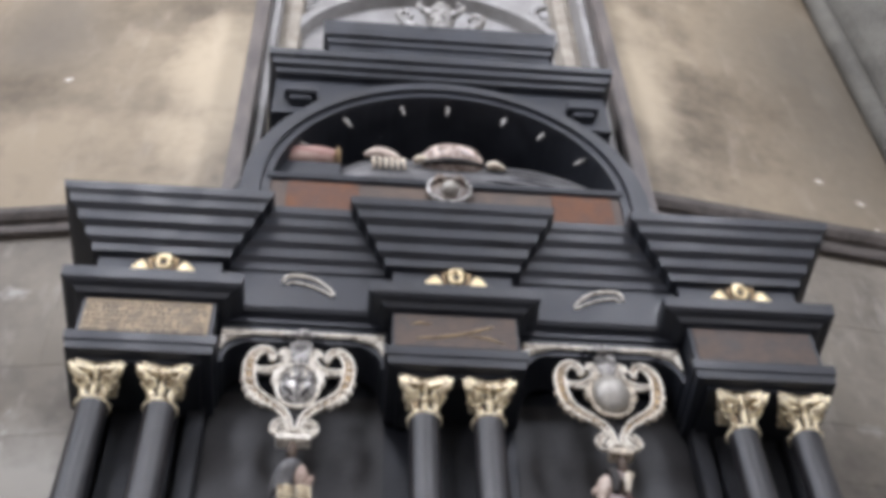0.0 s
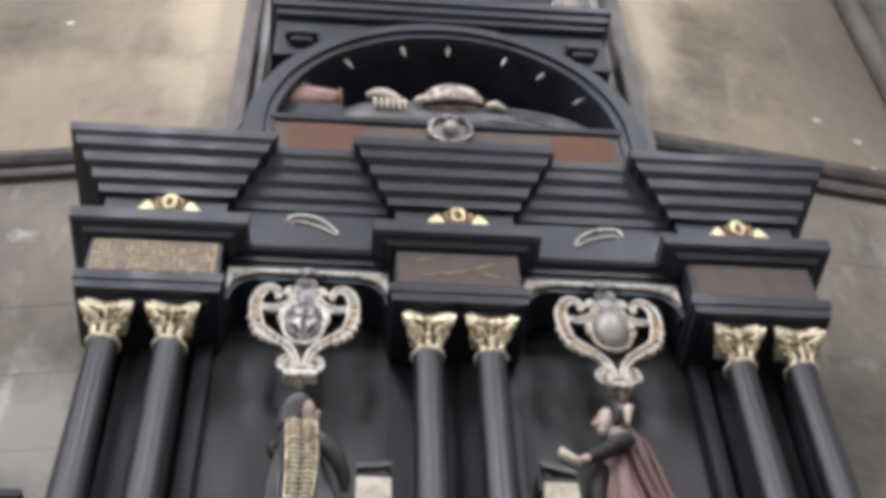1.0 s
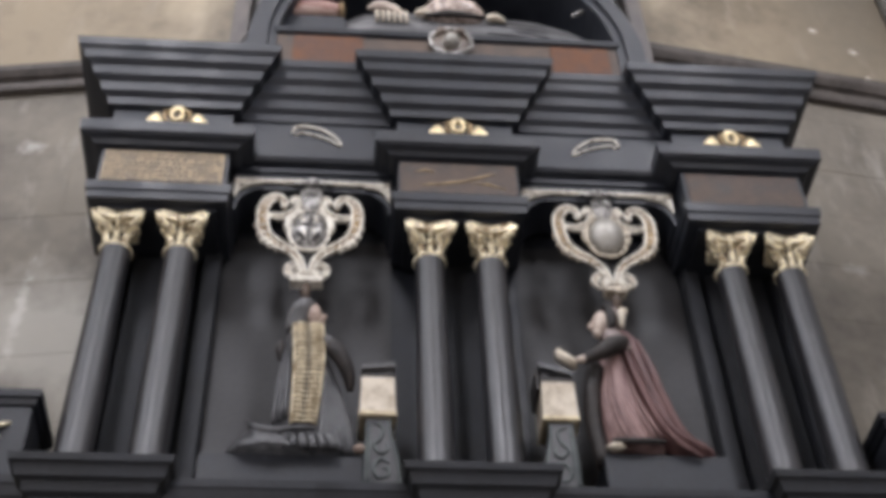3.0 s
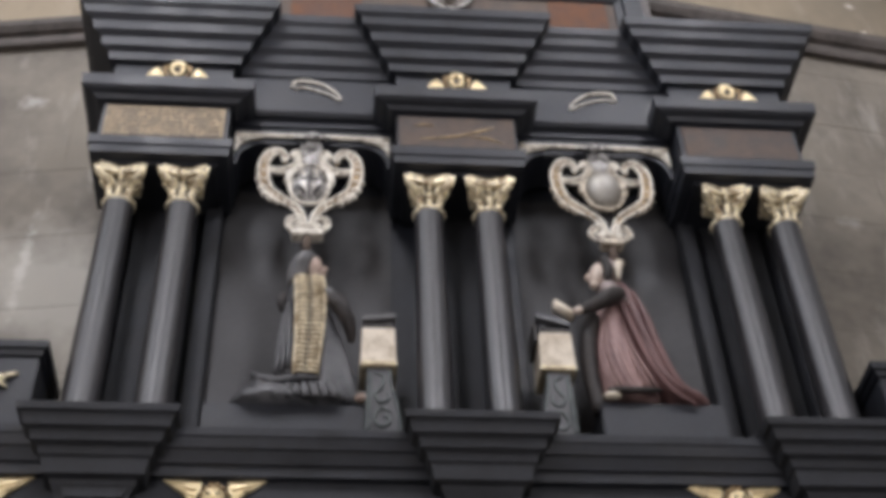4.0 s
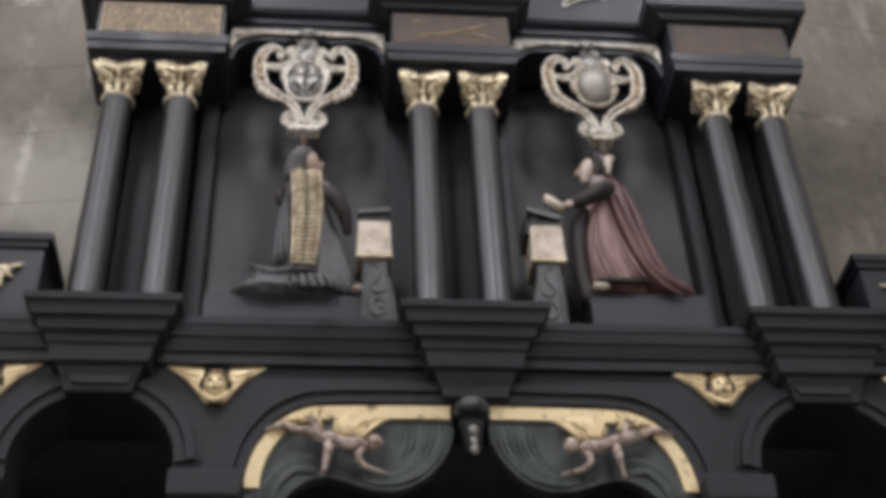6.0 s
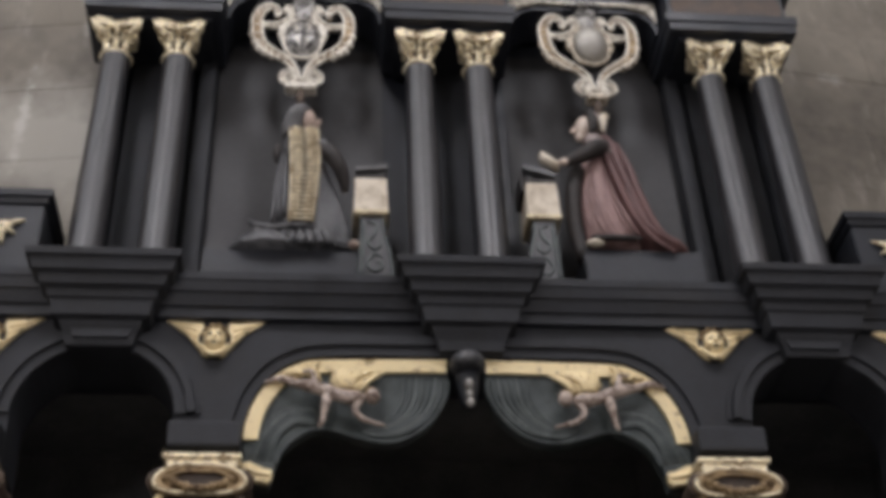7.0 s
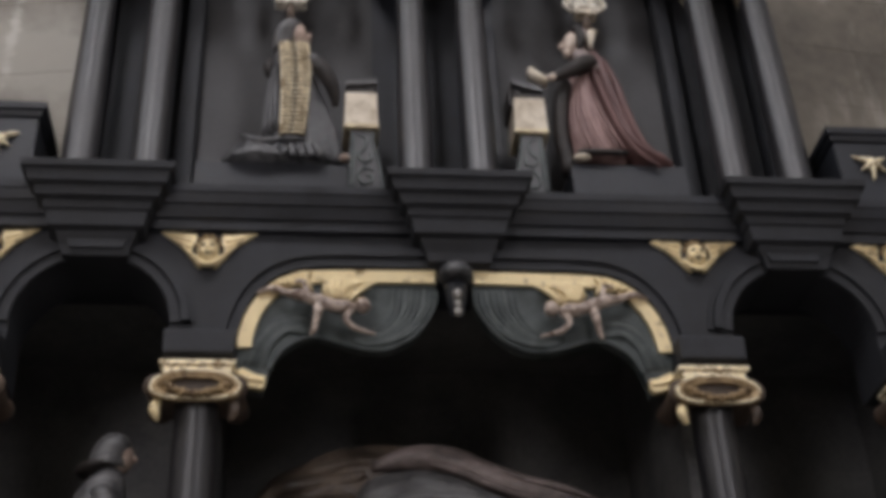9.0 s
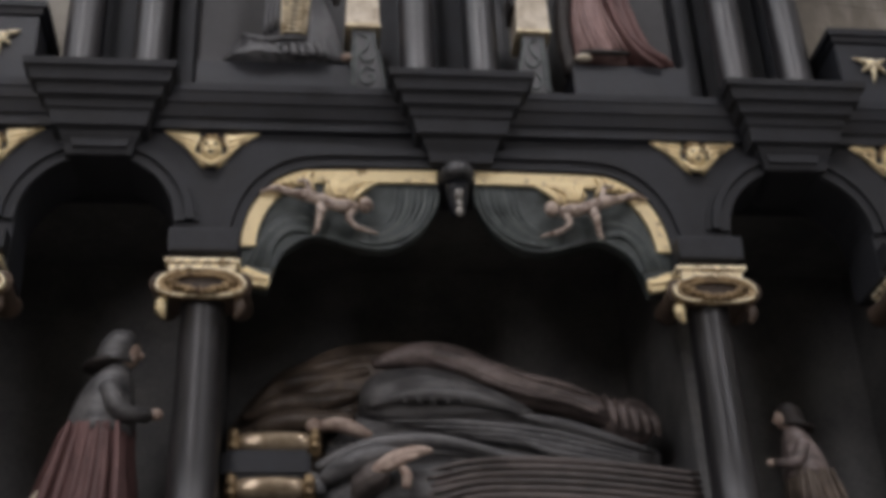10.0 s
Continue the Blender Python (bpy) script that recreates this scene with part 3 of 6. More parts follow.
    tube(bm, [q(-0.60, -0.05, 4.03), q(-0.66, -0.05, 4.052), q(-0.71, -0.04, 4.066), q(-0.78, -0.03, 4.094), q(-0.812, -0.022, 4.094), q(-0.845, -0.018, 4.08)], [0.027, 0.026, 0.018, 0.016, 0.010, 0.007], 10, 5)
    tube(bm, [q(-0.585, -0.05, 4.01), q(-0.592, -0.06, 3.96), q(-0.598, -0.055, 3.925), q(-0.606, -0.045, 3.885), q(-0.618, -0.035, 3.866)], [0.024, 0.020, 0.014, 0.012, 0.008], 10, 5)
    tube(bm, [q(-0.625, -0.04, 4.04), q(-0.642, -0.04, 4.09), q(-0.655, -0.03, 4.135), q(-0.69, -0.025, 4.135)], [0.018, 0.014, 0.011, 0.007], 9, 4)
    tube(bm, [q(-0.455, -0.06, 3.975), q(-0.475, -0.065, 3.93), q(-0.44, -0.055, 3.893), q(-0.395, -0.045, 3.882), q(-0.35, -0.035, 3.874)], [0.018, 0.014, 0.012, 0.009, 0.005], 9, 5)
    ell(bm, q(-0.402, -0.064, 3.996), (0.031, 0.033, 0.036), u=16, v=12)
    ell(bm, q(-0.376, -0.07, 3.985), (0.008, 0.01, 0.010), u=8, v=6)
    n = tint(bm, 0, 0)
    puff(bm, [q(a, 0, b)[::2] for a, b in ((-0.535, 4.035), (-0.578, 4.10), (-0.567, 4.15), (-0.50, 4.168), (-0.43, 4.166), (-0.372, 4.142), (-0.425, 4.095), (-0.47, 4.04))], -0.004, 0.022, 0.5)
    for k in range(5):
        f = k / 4
        tube(bm, [q(-0.525 + 0.04 * f, -0.034, 4.05), q(-0.545 + 0.07 * f, -0.036, 4.10), q(-0.56 + 0.16 * f, -0.022, 4.152 - 0.012 * f)], [0.006, 0.011, 0.005], 7, 3)
    tube(bm, [q(-0.455, -0.03, 4.04), q(-0.42, -0.03, 4.085), q(-0.375, -0.022, 4.125), q(-0.345, -0.014, 4.14)], [0.008, 0.012, 0.011, 0.004], 7, 4)
    n = tint(bm, n, 1)
    for k in range(4):
        leaf = bmesh.new()
        tube(leaf, [q(-0.615 - 0.035 * k, -0.01, 4.10 + 0.01 * k), q(-0.645 - 0.035 * k, -0.02, 4.155 - 0.008 * k), q(-0.62 - 0.045 * k, -0.01, 4.195 - 0.02 * k)], [0.007, 0.014, 0.005], 7, 3)
        part("gilt_leaf", leaf, GOLD, th, smooth=True)
    ell(bm, q(-0.407, -0.056, 4.012), (0.032, 0.034, 0.027), u=14, v=10)
    tint(bm, n, 2)
    solid("flying_putto", bm, [BRONZE, GOLD, GILT], (s * 0.56, -0.04, 3.86) if s > 0 else (-0.56, -0.04, 3.86), "small brown-painted flying winged putto carved on the bracket", "carving", "arch putti", smooth=True)


scroll_bracket(1)
scroll_bracket(-1)
pend = thing("pendant", (0, -0.02, 3.93), "dark turned pendant with a gilded tip at the arch crown", "ornament")
bm = bmesh.new()
lathe(bm, [(0.015, 3.965), (0.03, 3.98), (0.04, 4.03), (0.050, 4.09), (0.055, 4.125), (0.045, 4.13)], 0, -0.03, 20)
part("stem", bm, BLACK, pend, smooth=True)
bm = bmesh.new()
lathe(bm, [(0.05, 4.131), (0.070, 4.136), (0.077, 4.155), (0.073, 4.18), (0.058, 4.20), (0.03, 4.214)], 0, -0.06, 20)
part("knob", bm, GOWN, pend, "worn dark knob", smooth=True)
bm = bmesh.new()
ell(bm, (0, -0.075, 4.05), (0.024, 0.024, 0.03))
ell(bm, (0, -0.07, 4.01), (0.016, 0.016, 0.024))
ell(bm, (0, -0.06, 3.975), (0.02, 0.02, 0.026))
part("tip", bm, TARNISH, pend, "small tarnished silver bud", smooth=True)


# ---- lower columns with gilded scroll capitals ----
def lower_column(x):
    th = thing("arcade_column", (x, 0, 2.47), "polished black column with a gilded scroll capital and swag", "column", "arcade columns")
    bm = bmesh.new()
    lathe(bm, [(0.13, 2.47), (0.13, 2.52), (0.115, 2.535), (0.12, 2.56), (0.098, 2.58), (0.096, 2.9), (0.086, 3.50), (0.09, 3.515), (0.09, 3.535), (0.08, 3.545)], x, 0, 96)
    part("shaft", bm, SHAFT, th, smooth=True)
    cap = bmesh.new()
    lathe(cap, [(0.09, 3.535), (0.10, 3.55), (0.115, 3.58), (0.12, 3.62), (0.10, 3.64)], x, 0, 24)
    cap = part("capital", cap, GILT, th, smooth=True)
    bm = bmesh.new()
    mould(bm, x - 0.12, x + 0.12, -0.105, 0.12, [(0.0, 3.635), (0.012, 3.64), (0.016, 3.662), (0.03, 3.672), (0.03, 3.688), (0.0, 3.69)])
    part("abacus", bm, LEAFGOLD, cap)
    for k, (rx, rz, y, rad, m) in enumerate(((0.162, 0.054, -0.122, 0.018, GILT), (0.172, 0.062, -0.136, 0.007, LEAFGOLD), (0.125, 0.036, -0.13, 0.008, GILT))):
        bm = bmesh.new()
        ring = [(x + rx * math.copysign(abs(math.cos(a * math.tau / 24)) ** 0.7, math.cos(a * math.tau / 24)), y, 3.577 + rz * math.sin(a * math.tau / 24) - 0.012 * math.cos(a * math.tau / 24) ** 2) for a in range(25)]
        tube(bm, ring, [rad * (1.25 if abs(math.cos(a * math.tau / 24)) > 0.8 else 1.0) for a in range(25)], 8, 2)
        part("scroll_frame", bm, m, cap, "worn gilded oval scroll", smooth=True)
    bm = bmesh.new()
    box(bm, x - 0.15, x + 0.15, -0.118, 0.1, 3.535, 3.63, 0.02)
    part("core", bm, BROWN, cap)
    for s in (-1, 1):
        bm = bmesh.new()
        tube(bm, [(x + s * 0.15, y, 3.575) for y in (-0.12, -0.05, 0.03, 0.1)], [0.055, 0.045, 0.045, 0.055], 14, 3)
        part("bolster", bm, BROWN, cap, smooth=True)
        bm = bmesh.new()
        tube(bm, [(x + s * 0.15, -0.09, 3.525), (x + s * 0.155, -0.10, 3.48), (x + s * 0.14, -0.095, 3.435)], [0.02, 0.024, 0.01], 9, 4)
        part("drop", bm, GOLD if s < 0 else BROWN, cap, smooth=True)
    bm = bmesh.new()
    for k in range(11):
        f = k / 10 - 0.5
        ell(bm, (x + f * 0.24, -0.135 - 0.02 * (1 - 4 * f * f), 3.575 - 0.05 * (1 - 4 * f * f)), (0.017, 0.017, 0.014 + 0.007 * (k % 2)), u=8, v=6)
    part("swag", bm, GILT, cap, "gilded fruit swag", smooth=True)


for x in (-2.0, -1.065, 1.045, 2.0):
    lower_column(x)


# ---- effigies and weepers in the recess: each one a plain carving ----
def folds(rings, n, count, amp, phase=0.0, axis="z"):
    """Rings of a draped body. Each ring: centre along, two centre coordinates, two half widths, fold strength."""
    out = []
    for k, (t, a, b, ra, rb, g) in enumerate(rings):
        ring = []
        for i in range(n):
            w = i * math.tau / n
            m = 1 + amp * g * (math.sin(count * w + phase + 0.35 * k) + 0.5 * math.sin((count * 1.7) * w + 1.3 + phase - 0.2 * k))
            u, v = a + ra * m * math.cos(w), b + rb * m * math.sin(w)
            ring.append((t, u, v) if axis == "x" else (u, v, t))
        out.append(ring)
    return out


def body(bm, rings, n, count, amp, phase, axis, steps=4):
    line = spline([tuple(r) for r in rings], steps)
    loft(bm, folds([tuple(r) for r in line], n, count, amp, phase, axis))


def effigy_rear():
    bm = bmesh.new()
    # brown cloak in a high mound over the far side
    body(bm, [(-0.98, 0.80, 3.20, 0.10, 0.12, 0.4), (-0.88, 0.80, 3.26, 0.20, 0.19, 1), (-0.76, 0.80, 3.33, 0.24, 0.24, 1.2), (-0.60, 0.82, 3.38, 0.26, 0.28, 1.3), (-0.42, 0.84, 3.44, 0.26, 0.30, 1.3), (-0.15, 0.86, 3.44, 0.24, 0.30, 1.2),
              (0.05, 0.86, 3.42, 0.22, 0.28, 1.1), (0.25, 0.84, 3.35, 0.20, 0.24, 1), (0.5, 0.82, 3.27, 0.18, 0.20, 1), (0.72, 0.80, 3.20, 0.15, 0.15, 0.8)], 56, 9, 0.055, 1.0, "x", 5)
    for line, r in ((((-0.92, 0.62, 3.30), (-0.75, 0.57, 3.35), (-0.58, 0.56, 3.36), (-0.42, 0.57, 3.40)), 0.05), (((-0.92, 0.60, 3.21), (-0.72, 0.55, 3.265), (-0.55, 0.54, 3.26), (-0.43, 0.55, 3.28)), 0.055),
                    (((-0.84, 0.64, 3.42), (-0.68, 0.60, 3.47), (-0.50, 0.60, 3.49), (-0.36, 0.60, 3.53)), 0.04), (((-0.72, 0.68, 3.53), (-0.55, 0.64, 3.57), (-0.40, 0.64, 3.60), (-0.25, 0.64, 3.62)), 0.03)):
        tube(bm, line, [r * 0.5, r, r * 0.95, r * 0.5], 12, 5)
    n = tint(bm, 0, 0)
    # grey robe and a full ribbed sleeve
    body(bm, [(-0.55, 0.72, 3.13, 0.14, 0.10, 0.3), (-0.38, 0.70, 3.22, 0.18, 0.16, 0.5), (0.0, 0.68, 3.22, 0.19, 0.17, 0.8), (0.35, 0.66, 3.15, 0.19, 0.14, 1), (0.65, 0.64, 3.09, 0.18, 0.11, 1), (0.90, 0.62, 3.06, 0.15, 0.08, 1)], 48, 11, 0.045, 0.4, "x")
    body(bm, [(-0.41, 0.55, 3.34, 0.04, 0.05, 0.3), (-0.36, 0.54, 3.36, 0.09, 0.10, 0.6), (-0.24, 0.53, 3.365, 0.11, 0.135, 0.8), (-0.08, 0.53, 3.36, 0.11, 0.14, 0.9), (0.10, 0.53, 3.335, 0.10, 0.105, 1), (0.28, 0.53, 3.30, 0.07, 0.05, 0.8),
              (0.36, 0.53, 3.285, 0.03, 0.02, 0.3)], 48, 10, 0.05, 1.1, "x", 5)
    tube(bm, [(-0.36, 0.45, 3.30), (-0.22, 0.415, 3.325), (-0.05, 0.41, 3.33), (0.12, 0.43, 3.315), (0.31, 0.46, 3.265)], [0.012, 0.030, 0.034, 0.030, 0.010], 12, 6)
    for k in range(5):
        x = -0.24 + 0.062 * k
        tube(bm, [(x, 0.40, 3.345), (x + 0.012, 0.392, 3.315), (x + 0.03, 0.40, 3.282)], [0.005, 0.011, 0.005], 8, 4)
    tube(bm, [(0.28, 0.47, 3.262), (0.42, 0.455, 3.222), (0.60, 0.45, 3.17), (0.87, 0.46, 3.085)], [0.008, 0.030, 0.028, 0.010], 10, 6)
    for k in range(4):
        tube(bm, [(-0.30 + 0.12 * k, 0.47, 3.235 - 0.026 * k), (0.05 + 0.08 * k, 0.45, 3.215 - 0.03 * k), (0.45, 0.45, 3.165 - 0.03 * k), (0.86, 0.47, 3.065 - 0.016 * k)], [0.005, 0.017, 0.019, 0.008], 9, 6)
    n = tint(bm, n, 1)
    # rose-grey cloak edge thrown over the legs, gathered at the feet
    tube(bm, [(-0.34, 0.60, 3.56), (-0.16, 0.60, 3.605), (0.02, 0.59, 3.585), (0.16, 0.575, 3.505), (0.32, 0.56, 3.43), (0.48, 0.55, 3.385), (0.62, 0.54, 3.33), (0.72, 0.54, 3.28)], [0.022, 0.058, 0.066, 0.074, 0.080, 0.074, 0.066, 0.05], 16, 6)
    tube(bm, [(-0.08, 0.535, 3.555), (0.06, 0.515, 3.50), (0.18, 0.50, 3.435), (0.34, 0.485, 3.372), (0.52, 0.475, 3.325), (0.64, 0.47, 3.275)], [0.010, 0.020, 0.017, 0.018, 0.018, 0.012], 10, 6)
    tube(bm, [(0.20, 0.50, 3.52), (0.34, 0.485, 3.455), (0.50, 0.475, 3.41), (0.62, 0.47, 3.36)], [0.006, 0.016, 0.016, 0.008], 9, 6)
    ell(bm, (0.80, 0.57, 3.265), (0.125, 0.12, 0.115), (0, 18, 0), u=22, v=14)
    for k in range(5):
        x = 0.70 + 0.048 * k
        tube(bm, [(x - 0.02, 0.49, 3.365 - 0.014 * k), (x, 0.445, 3.29 - 0.018 * k), (x + 0.012, 0.46, 3.20 - 0.012 * k)], [0.010, 0.021, 0.012], 9, 4)
    n = tint(bm, n, 3)
    ell(bm, (-0.605, 0.46, 3.205), (0.036, 0.03, 0.036))
    tube(bm, [(-0.57, 0.46, 3.205), (-0.50, 0.44, 3.205), (-0.44, 0.44, 3.185), (-0.36, 0.46, 3.16)], [0.024, 0.034, 0.032, 0.018], 11, 5)
    tint(bm, n, 2)
    solid("rear_effigy", bm, [CLOAK, GREYROBE, FLESH, FLAP], (0, 0.8, 2.98), "reclining effigy in a brown cloak and grey robe", "effigy", smooth=True)


def effigy_front():
    bm = bmesh.new()
    # veil and mantle along the far side
    body(bm, [(-0.64, 0.36, 2.76, 0.09, 0.10, 0.3), (-0.54, 0.35, 2.80, 0.15, 0.16, 0.6), (-0.38, 0.35, 2.83, 0.19, 0.18, 0.8), (-0.1, 0.35, 2.84, 0.2, 0.18, 0.9), (0.2, 0.35, 2.82, 0.2, 0.15, 1), (0.94, 0.34, 2.79, 0.18, 0.12, 1)], 52, 12, 0.04, 0.2, "x", 5)
    tube(bm, [(-0.60, 0.20, 2.92), (-0.44, 0.18, 2.985), (-0.26, 0.165, 3.018), (-0.06, 0.165, 3.012), (0.20, 0.18, 2.955), (0.50, 0.19, 2.925), (0.92, 0.20, 2.88)], [0.018, 0.034, 0.036, 0.030, 0.022, 0.020, 0.012], 12, 6)
    tube(bm, [(-0.58, 0.19, 2.86), (-0.46, 0.16, 2.92), (-0.36, 0.15, 2.95), (-0.26, 0.15, 2.965)], [0.03, 0.055, 0.05, 0.02], 12, 5)
    tube(bm, [(-0.66, 0.22, 2.90), (-0.60, 0.19, 2.86), (-0.585, 0.18, 2.80)], [0.02, 0.032, 0.03], 10, 4)
    n = tint(bm, 0, 3)
    # pleated robe in front
    body(bm, [(-0.24, 0.26, 2.78, 0.06, 0.08, 0.3), (-0.14, 0.25, 2.80, 0.10, 0.105, 0.7), (0.02, 0.24, 2.81, 0.12, 0.115, 0.9), (0.36, 0.24, 2.80, 0.13, 0.12, 1), (0.94, 0.24, 2.76, 0.13, 0.11, 1)], 48, 12, 0.04, 0.4, "x", 5)
    for k in range(7):
        z = 2.918 - 0.032 * k
        tube(bm, [(-0.17 + 0.012 * k, 0.165 - 0.006 * k, z - 0.03), (0.04, 0.125 - 0.006 * k, z), (0.36, 0.115 - 0.005 * k, z - 0.002), (0.66, 0.12 - 0.005 * k, z - 0.024), (0.95, 0.13 - 0.006 * k, z - 0.055)],
             [0.006, 0.015, 0.017, 0.016, 0.010], 9, 6)
    # sleeve opening round the joined palms
    body(bm, [(-0.46, 0.18, 2.82, 0.05, 0.06, 0.5), (-0.40, 0.16, 2.845, 0.075, 0.075, 1), (-0.34, 0.14, 2.865, 0.07, 0.065, 1), (-0.31, 0.13, 2.875, 0.05, 0.045, 0.6)], 30, 8, 0.05, 0.5, "x")
    n = tint(bm, n, 0)
    tube(bm, [(-0.38, 0.10, 2.855), (-0.32, 0.085, 2.895), (-0.26, 0.085, 2.925), (-0.19, 0.09, 2.948), (-0.14, 0.10, 2.955)], [0.022, 0.034, 0.034, 0.024, 0.010], 12, 5)
    tube(bm, [(-0.34, 0.07, 2.862), (-0.27, 0.06, 2.895), (-0.20, 0.07, 2.922)], [0.012, 0.018, 0.008], 9, 4)
    tube(bm, [(-0.27, 0.075, 2.88), (-0.245, 0.07, 2.84), (-0.25, 0.075, 2.79)], [0.016, 0.022, 0.018], 9, 4)
    n = tint(bm, n, 1)
    ell(bm, (-0.72, 0.36, 2.83), (0.1, 0.09, 0.10))
    tint(bm, n, 2)
    solid("front_effigy", bm, [UMBERROBE, FLESH, HAIR_SHADE, GREYROBE], (0.1, 0.34, 2.62), "recumbent effigy in a pleated grey-brown robe with joined palms", "effigy", smooth=True)


def bolster(x0, x1, y, z, r):
    th = thing("bolster_cushion", ((x0 + x1) / 2, y, z - r), "gilded bolster cushion with ruched tasselled ends", "cushion", "effigy cushions")
    bm = bmesh.new()
    rings = []
    L = x1 - x0
    for f, k in ((0.10, 0.55), (0.14, 0.8), (0.22, 0.96), (0.4, 1.03), (0.6, 1.03), (0.78, 0.96), (0.86, 0.8), (0.90, 0.55)):
        rings.append([(x0 + L * f, y + r * k * math.cos(a * math.tau / 28), z + r * k * math.sin(a * math.tau / 28)) for a in range(28)])
    loft(bm, rings)
    part("pillow", bm, SATINGOLD, th, smooth=True)
    for f in (0.07, 0.93):
        bm = bmesh.new()
        loft(bm, [[(x0 + L * f + d, y + r * k * (1 + 0.12 * math.sin(9 * a * math.tau / 36)) * math.cos(a * math.tau / 36), z + r * k * (1 + 0.12 * math.sin(9 * a * math.tau / 36)) * math.sin(a * math.tau / 36))
                   for a in range(36)] for d, k in ((-0.025, 0.5), (-0.018, 1.05), (0.0, 1.2), (0.018, 1.05), (0.025, 0.5))])
        part("ruched_end", bm, GILT, th, smooth=True)


effigy_rear()
effigy_front()
bolster(-0.955, -0.575, 0.25, 3.04, 0.052)
bolster(-0.955, -0.60, 0.16, 2.815, 0.052)
bm = bmesh.new()
box(bm, -0.97, -0.62, 0.155, 0.35, 2.87, 2.986, 0.015)
solid("cushion_block", bm, BLACK, (-0.8, 0.25, 2.87), "dark block between the two gilded cushions", "block")
bm = bmesh.new()
box(bm, -0.97, -0.62, 0.14, 0.4, 2.623, 2.761, 0.015)
solid("cushion_block", bm, BLACK, (-0.8, 0.25, 2.623), "dark block under the lower gilded cushion", "block")


def weeper(x, y, z0, height, s, robe, cape, hood, label):
    """A small kneeling mourner in profile, facing along s."""
    h = height
    bm = bmesh.new()
    body(bm, [(z0, x - s * 0.05 * h, y, 0.24 * h, 0.17 * h, 1), (z0 + 0.25 * h, x - s * 0.035 * h, y, 0.19 * h, 0.15 * h, 1), (z0 + 0.5 * h, x - s * 0.01 * h, y, 0.145 * h, 0.12 * h, 0.8)], 40, 11, 0.06, 0.3, "z")
    for k in range(6):
        u = -0.14 + 0.05 * k
        tube(bm, [(x + s * u * 0.75 * h, y - 0.115 * h, z0 + 0.5 * h), (x + s * (u - 0.01) * h, y - 0.145 * h, z0 + 0.28 * h), (x + s * (u * 1.25 - 0.03) * h, y - 0.16 * h, z0 + 0.02 * h)], [0.010 * h, 0.018 * h, 0.02 * h], 7, 4)
    n = tint(bm, 0, 0)
    body(bm, [(z0 + 0.47 * h, x - s * 0.005 * h, y, 0.15 * h, 0.125 * h, 0.6), (z0 + 0.62 * h, x + s * 0.01 * h, y, 0.118 * h, 0.11 * h, 0.4), (z0 + 0.72 * h, x + s * 0.03 * h, y, 0.088 * h, 0.085 * h, 0.1),
              (z0 + 0.79 * h, x + s * 0.05 * h, y, 0.045 * h, 0.05 * h, 0)], 28, 7, 0.04, 0.3, "z")
    tube(bm, [(x + s * 0.03 * h, y - 0.10 * h, z0 + 0.67 * h), (x + s * 0.09 * h, y - 0.115 * h, z0 + 0.55 * h), (x + s * 0.2 * h, y - 0.05 * h, z0 + 0.55 * h)], [0.04 * h, 0.04 * h, 0.028 * h], 9, 4)
    n = tint(bm, n, 1)
    ell(bm, (x + s * 0.085 * h, y, z0 + 0.855 * h), (0.054 * h, 0.05 * h, 0.07 * h))
    ell(bm, (x + s * 0.14 * h, y, z0 + 0.845 * h), (0.014 * h, 0.011 * h, 0.018 * h))
    ell(bm, (x + s * 0.225 * h, y - 0.045 * h, z0 + 0.56 * h), (0.03 * h, 0.018 * h, 0.025 * h))
    n = tint(bm, n, 2)
    body(bm, [(z0 + 0.80 * h, x + s * 0.03 * h, y, 0.085 * h, 0.08 * h, 0.1), (z0 + 0.835 * h, x + s * 0.035 * h, y, 0.08 * h, 0.075 * h, 0.1), (z0 + 0.90 * h, x + s * 0.05 * h, y, 0.078 * h, 0.072 * h, 0.1),
              (z0 + 0.945 * h, x + s * 0.055 * h, y, 0.05 * h, 0.048 * h, 0)], 22, 6, 0.02, 0, "z")
    n = tint(bm, n, 3)
    ell(bm, (x - s * 0.005 * h, y, z0 + 0.80 * h), (0.092 * h, 0.086 * h, 0.030 * h), (0, -s * 10, 0), u=20, v=10)
    tint(bm, n, 4)
    solid("mourner_statue", bm, [robe, cape, FLESH, hood, HAIR_SHADE], (x, y, z0), label, "statue", "mourners in the side bays", smooth=True)


for x, z1 in ((-1.5, 2.62), (1.45, 2.56)):
    bm = bmesh.new()
    box(bm, x - 0.3, x + 0.3, 0.12, 0.6, 2.473, z1, 0.012)
    solid("kneeler_block", bm, BLACK, (x, 0.36, 2.473), "plain black stone block in the side bay", "block", "side bay blocks")
weeper(-1.475, 0.32, 2.62, 1.0, 1, REDROBE, GREYROBE, GREYROBE, "kneeling mourner statue in a grey hood and dull red robe")
weeper(1.475, 0.30, 2.56, 0.72, -1, CLOAK, FLAP, HAIR_SHADE, "small kneeling mourner statue in a dull brown cloak")
weeper(-1.68, 0.2, 2.474, 0.37, 1, CLOAK, GREYROBE, LINEN, "small child mourner statue with a pale cap")


# ---- upper stage: back wall with two niches ----
back = thing("niche_wall", (0, 0.35, 4.583), "dark grey stone back wall behind the kneeling statues", "wall", kind="structure")
bm = bmesh.new()


box(bm, -1.74, 1.74, 0.30, 0.40, 4.584, 7.1)
part("wall_face", bm, BLACK, back)
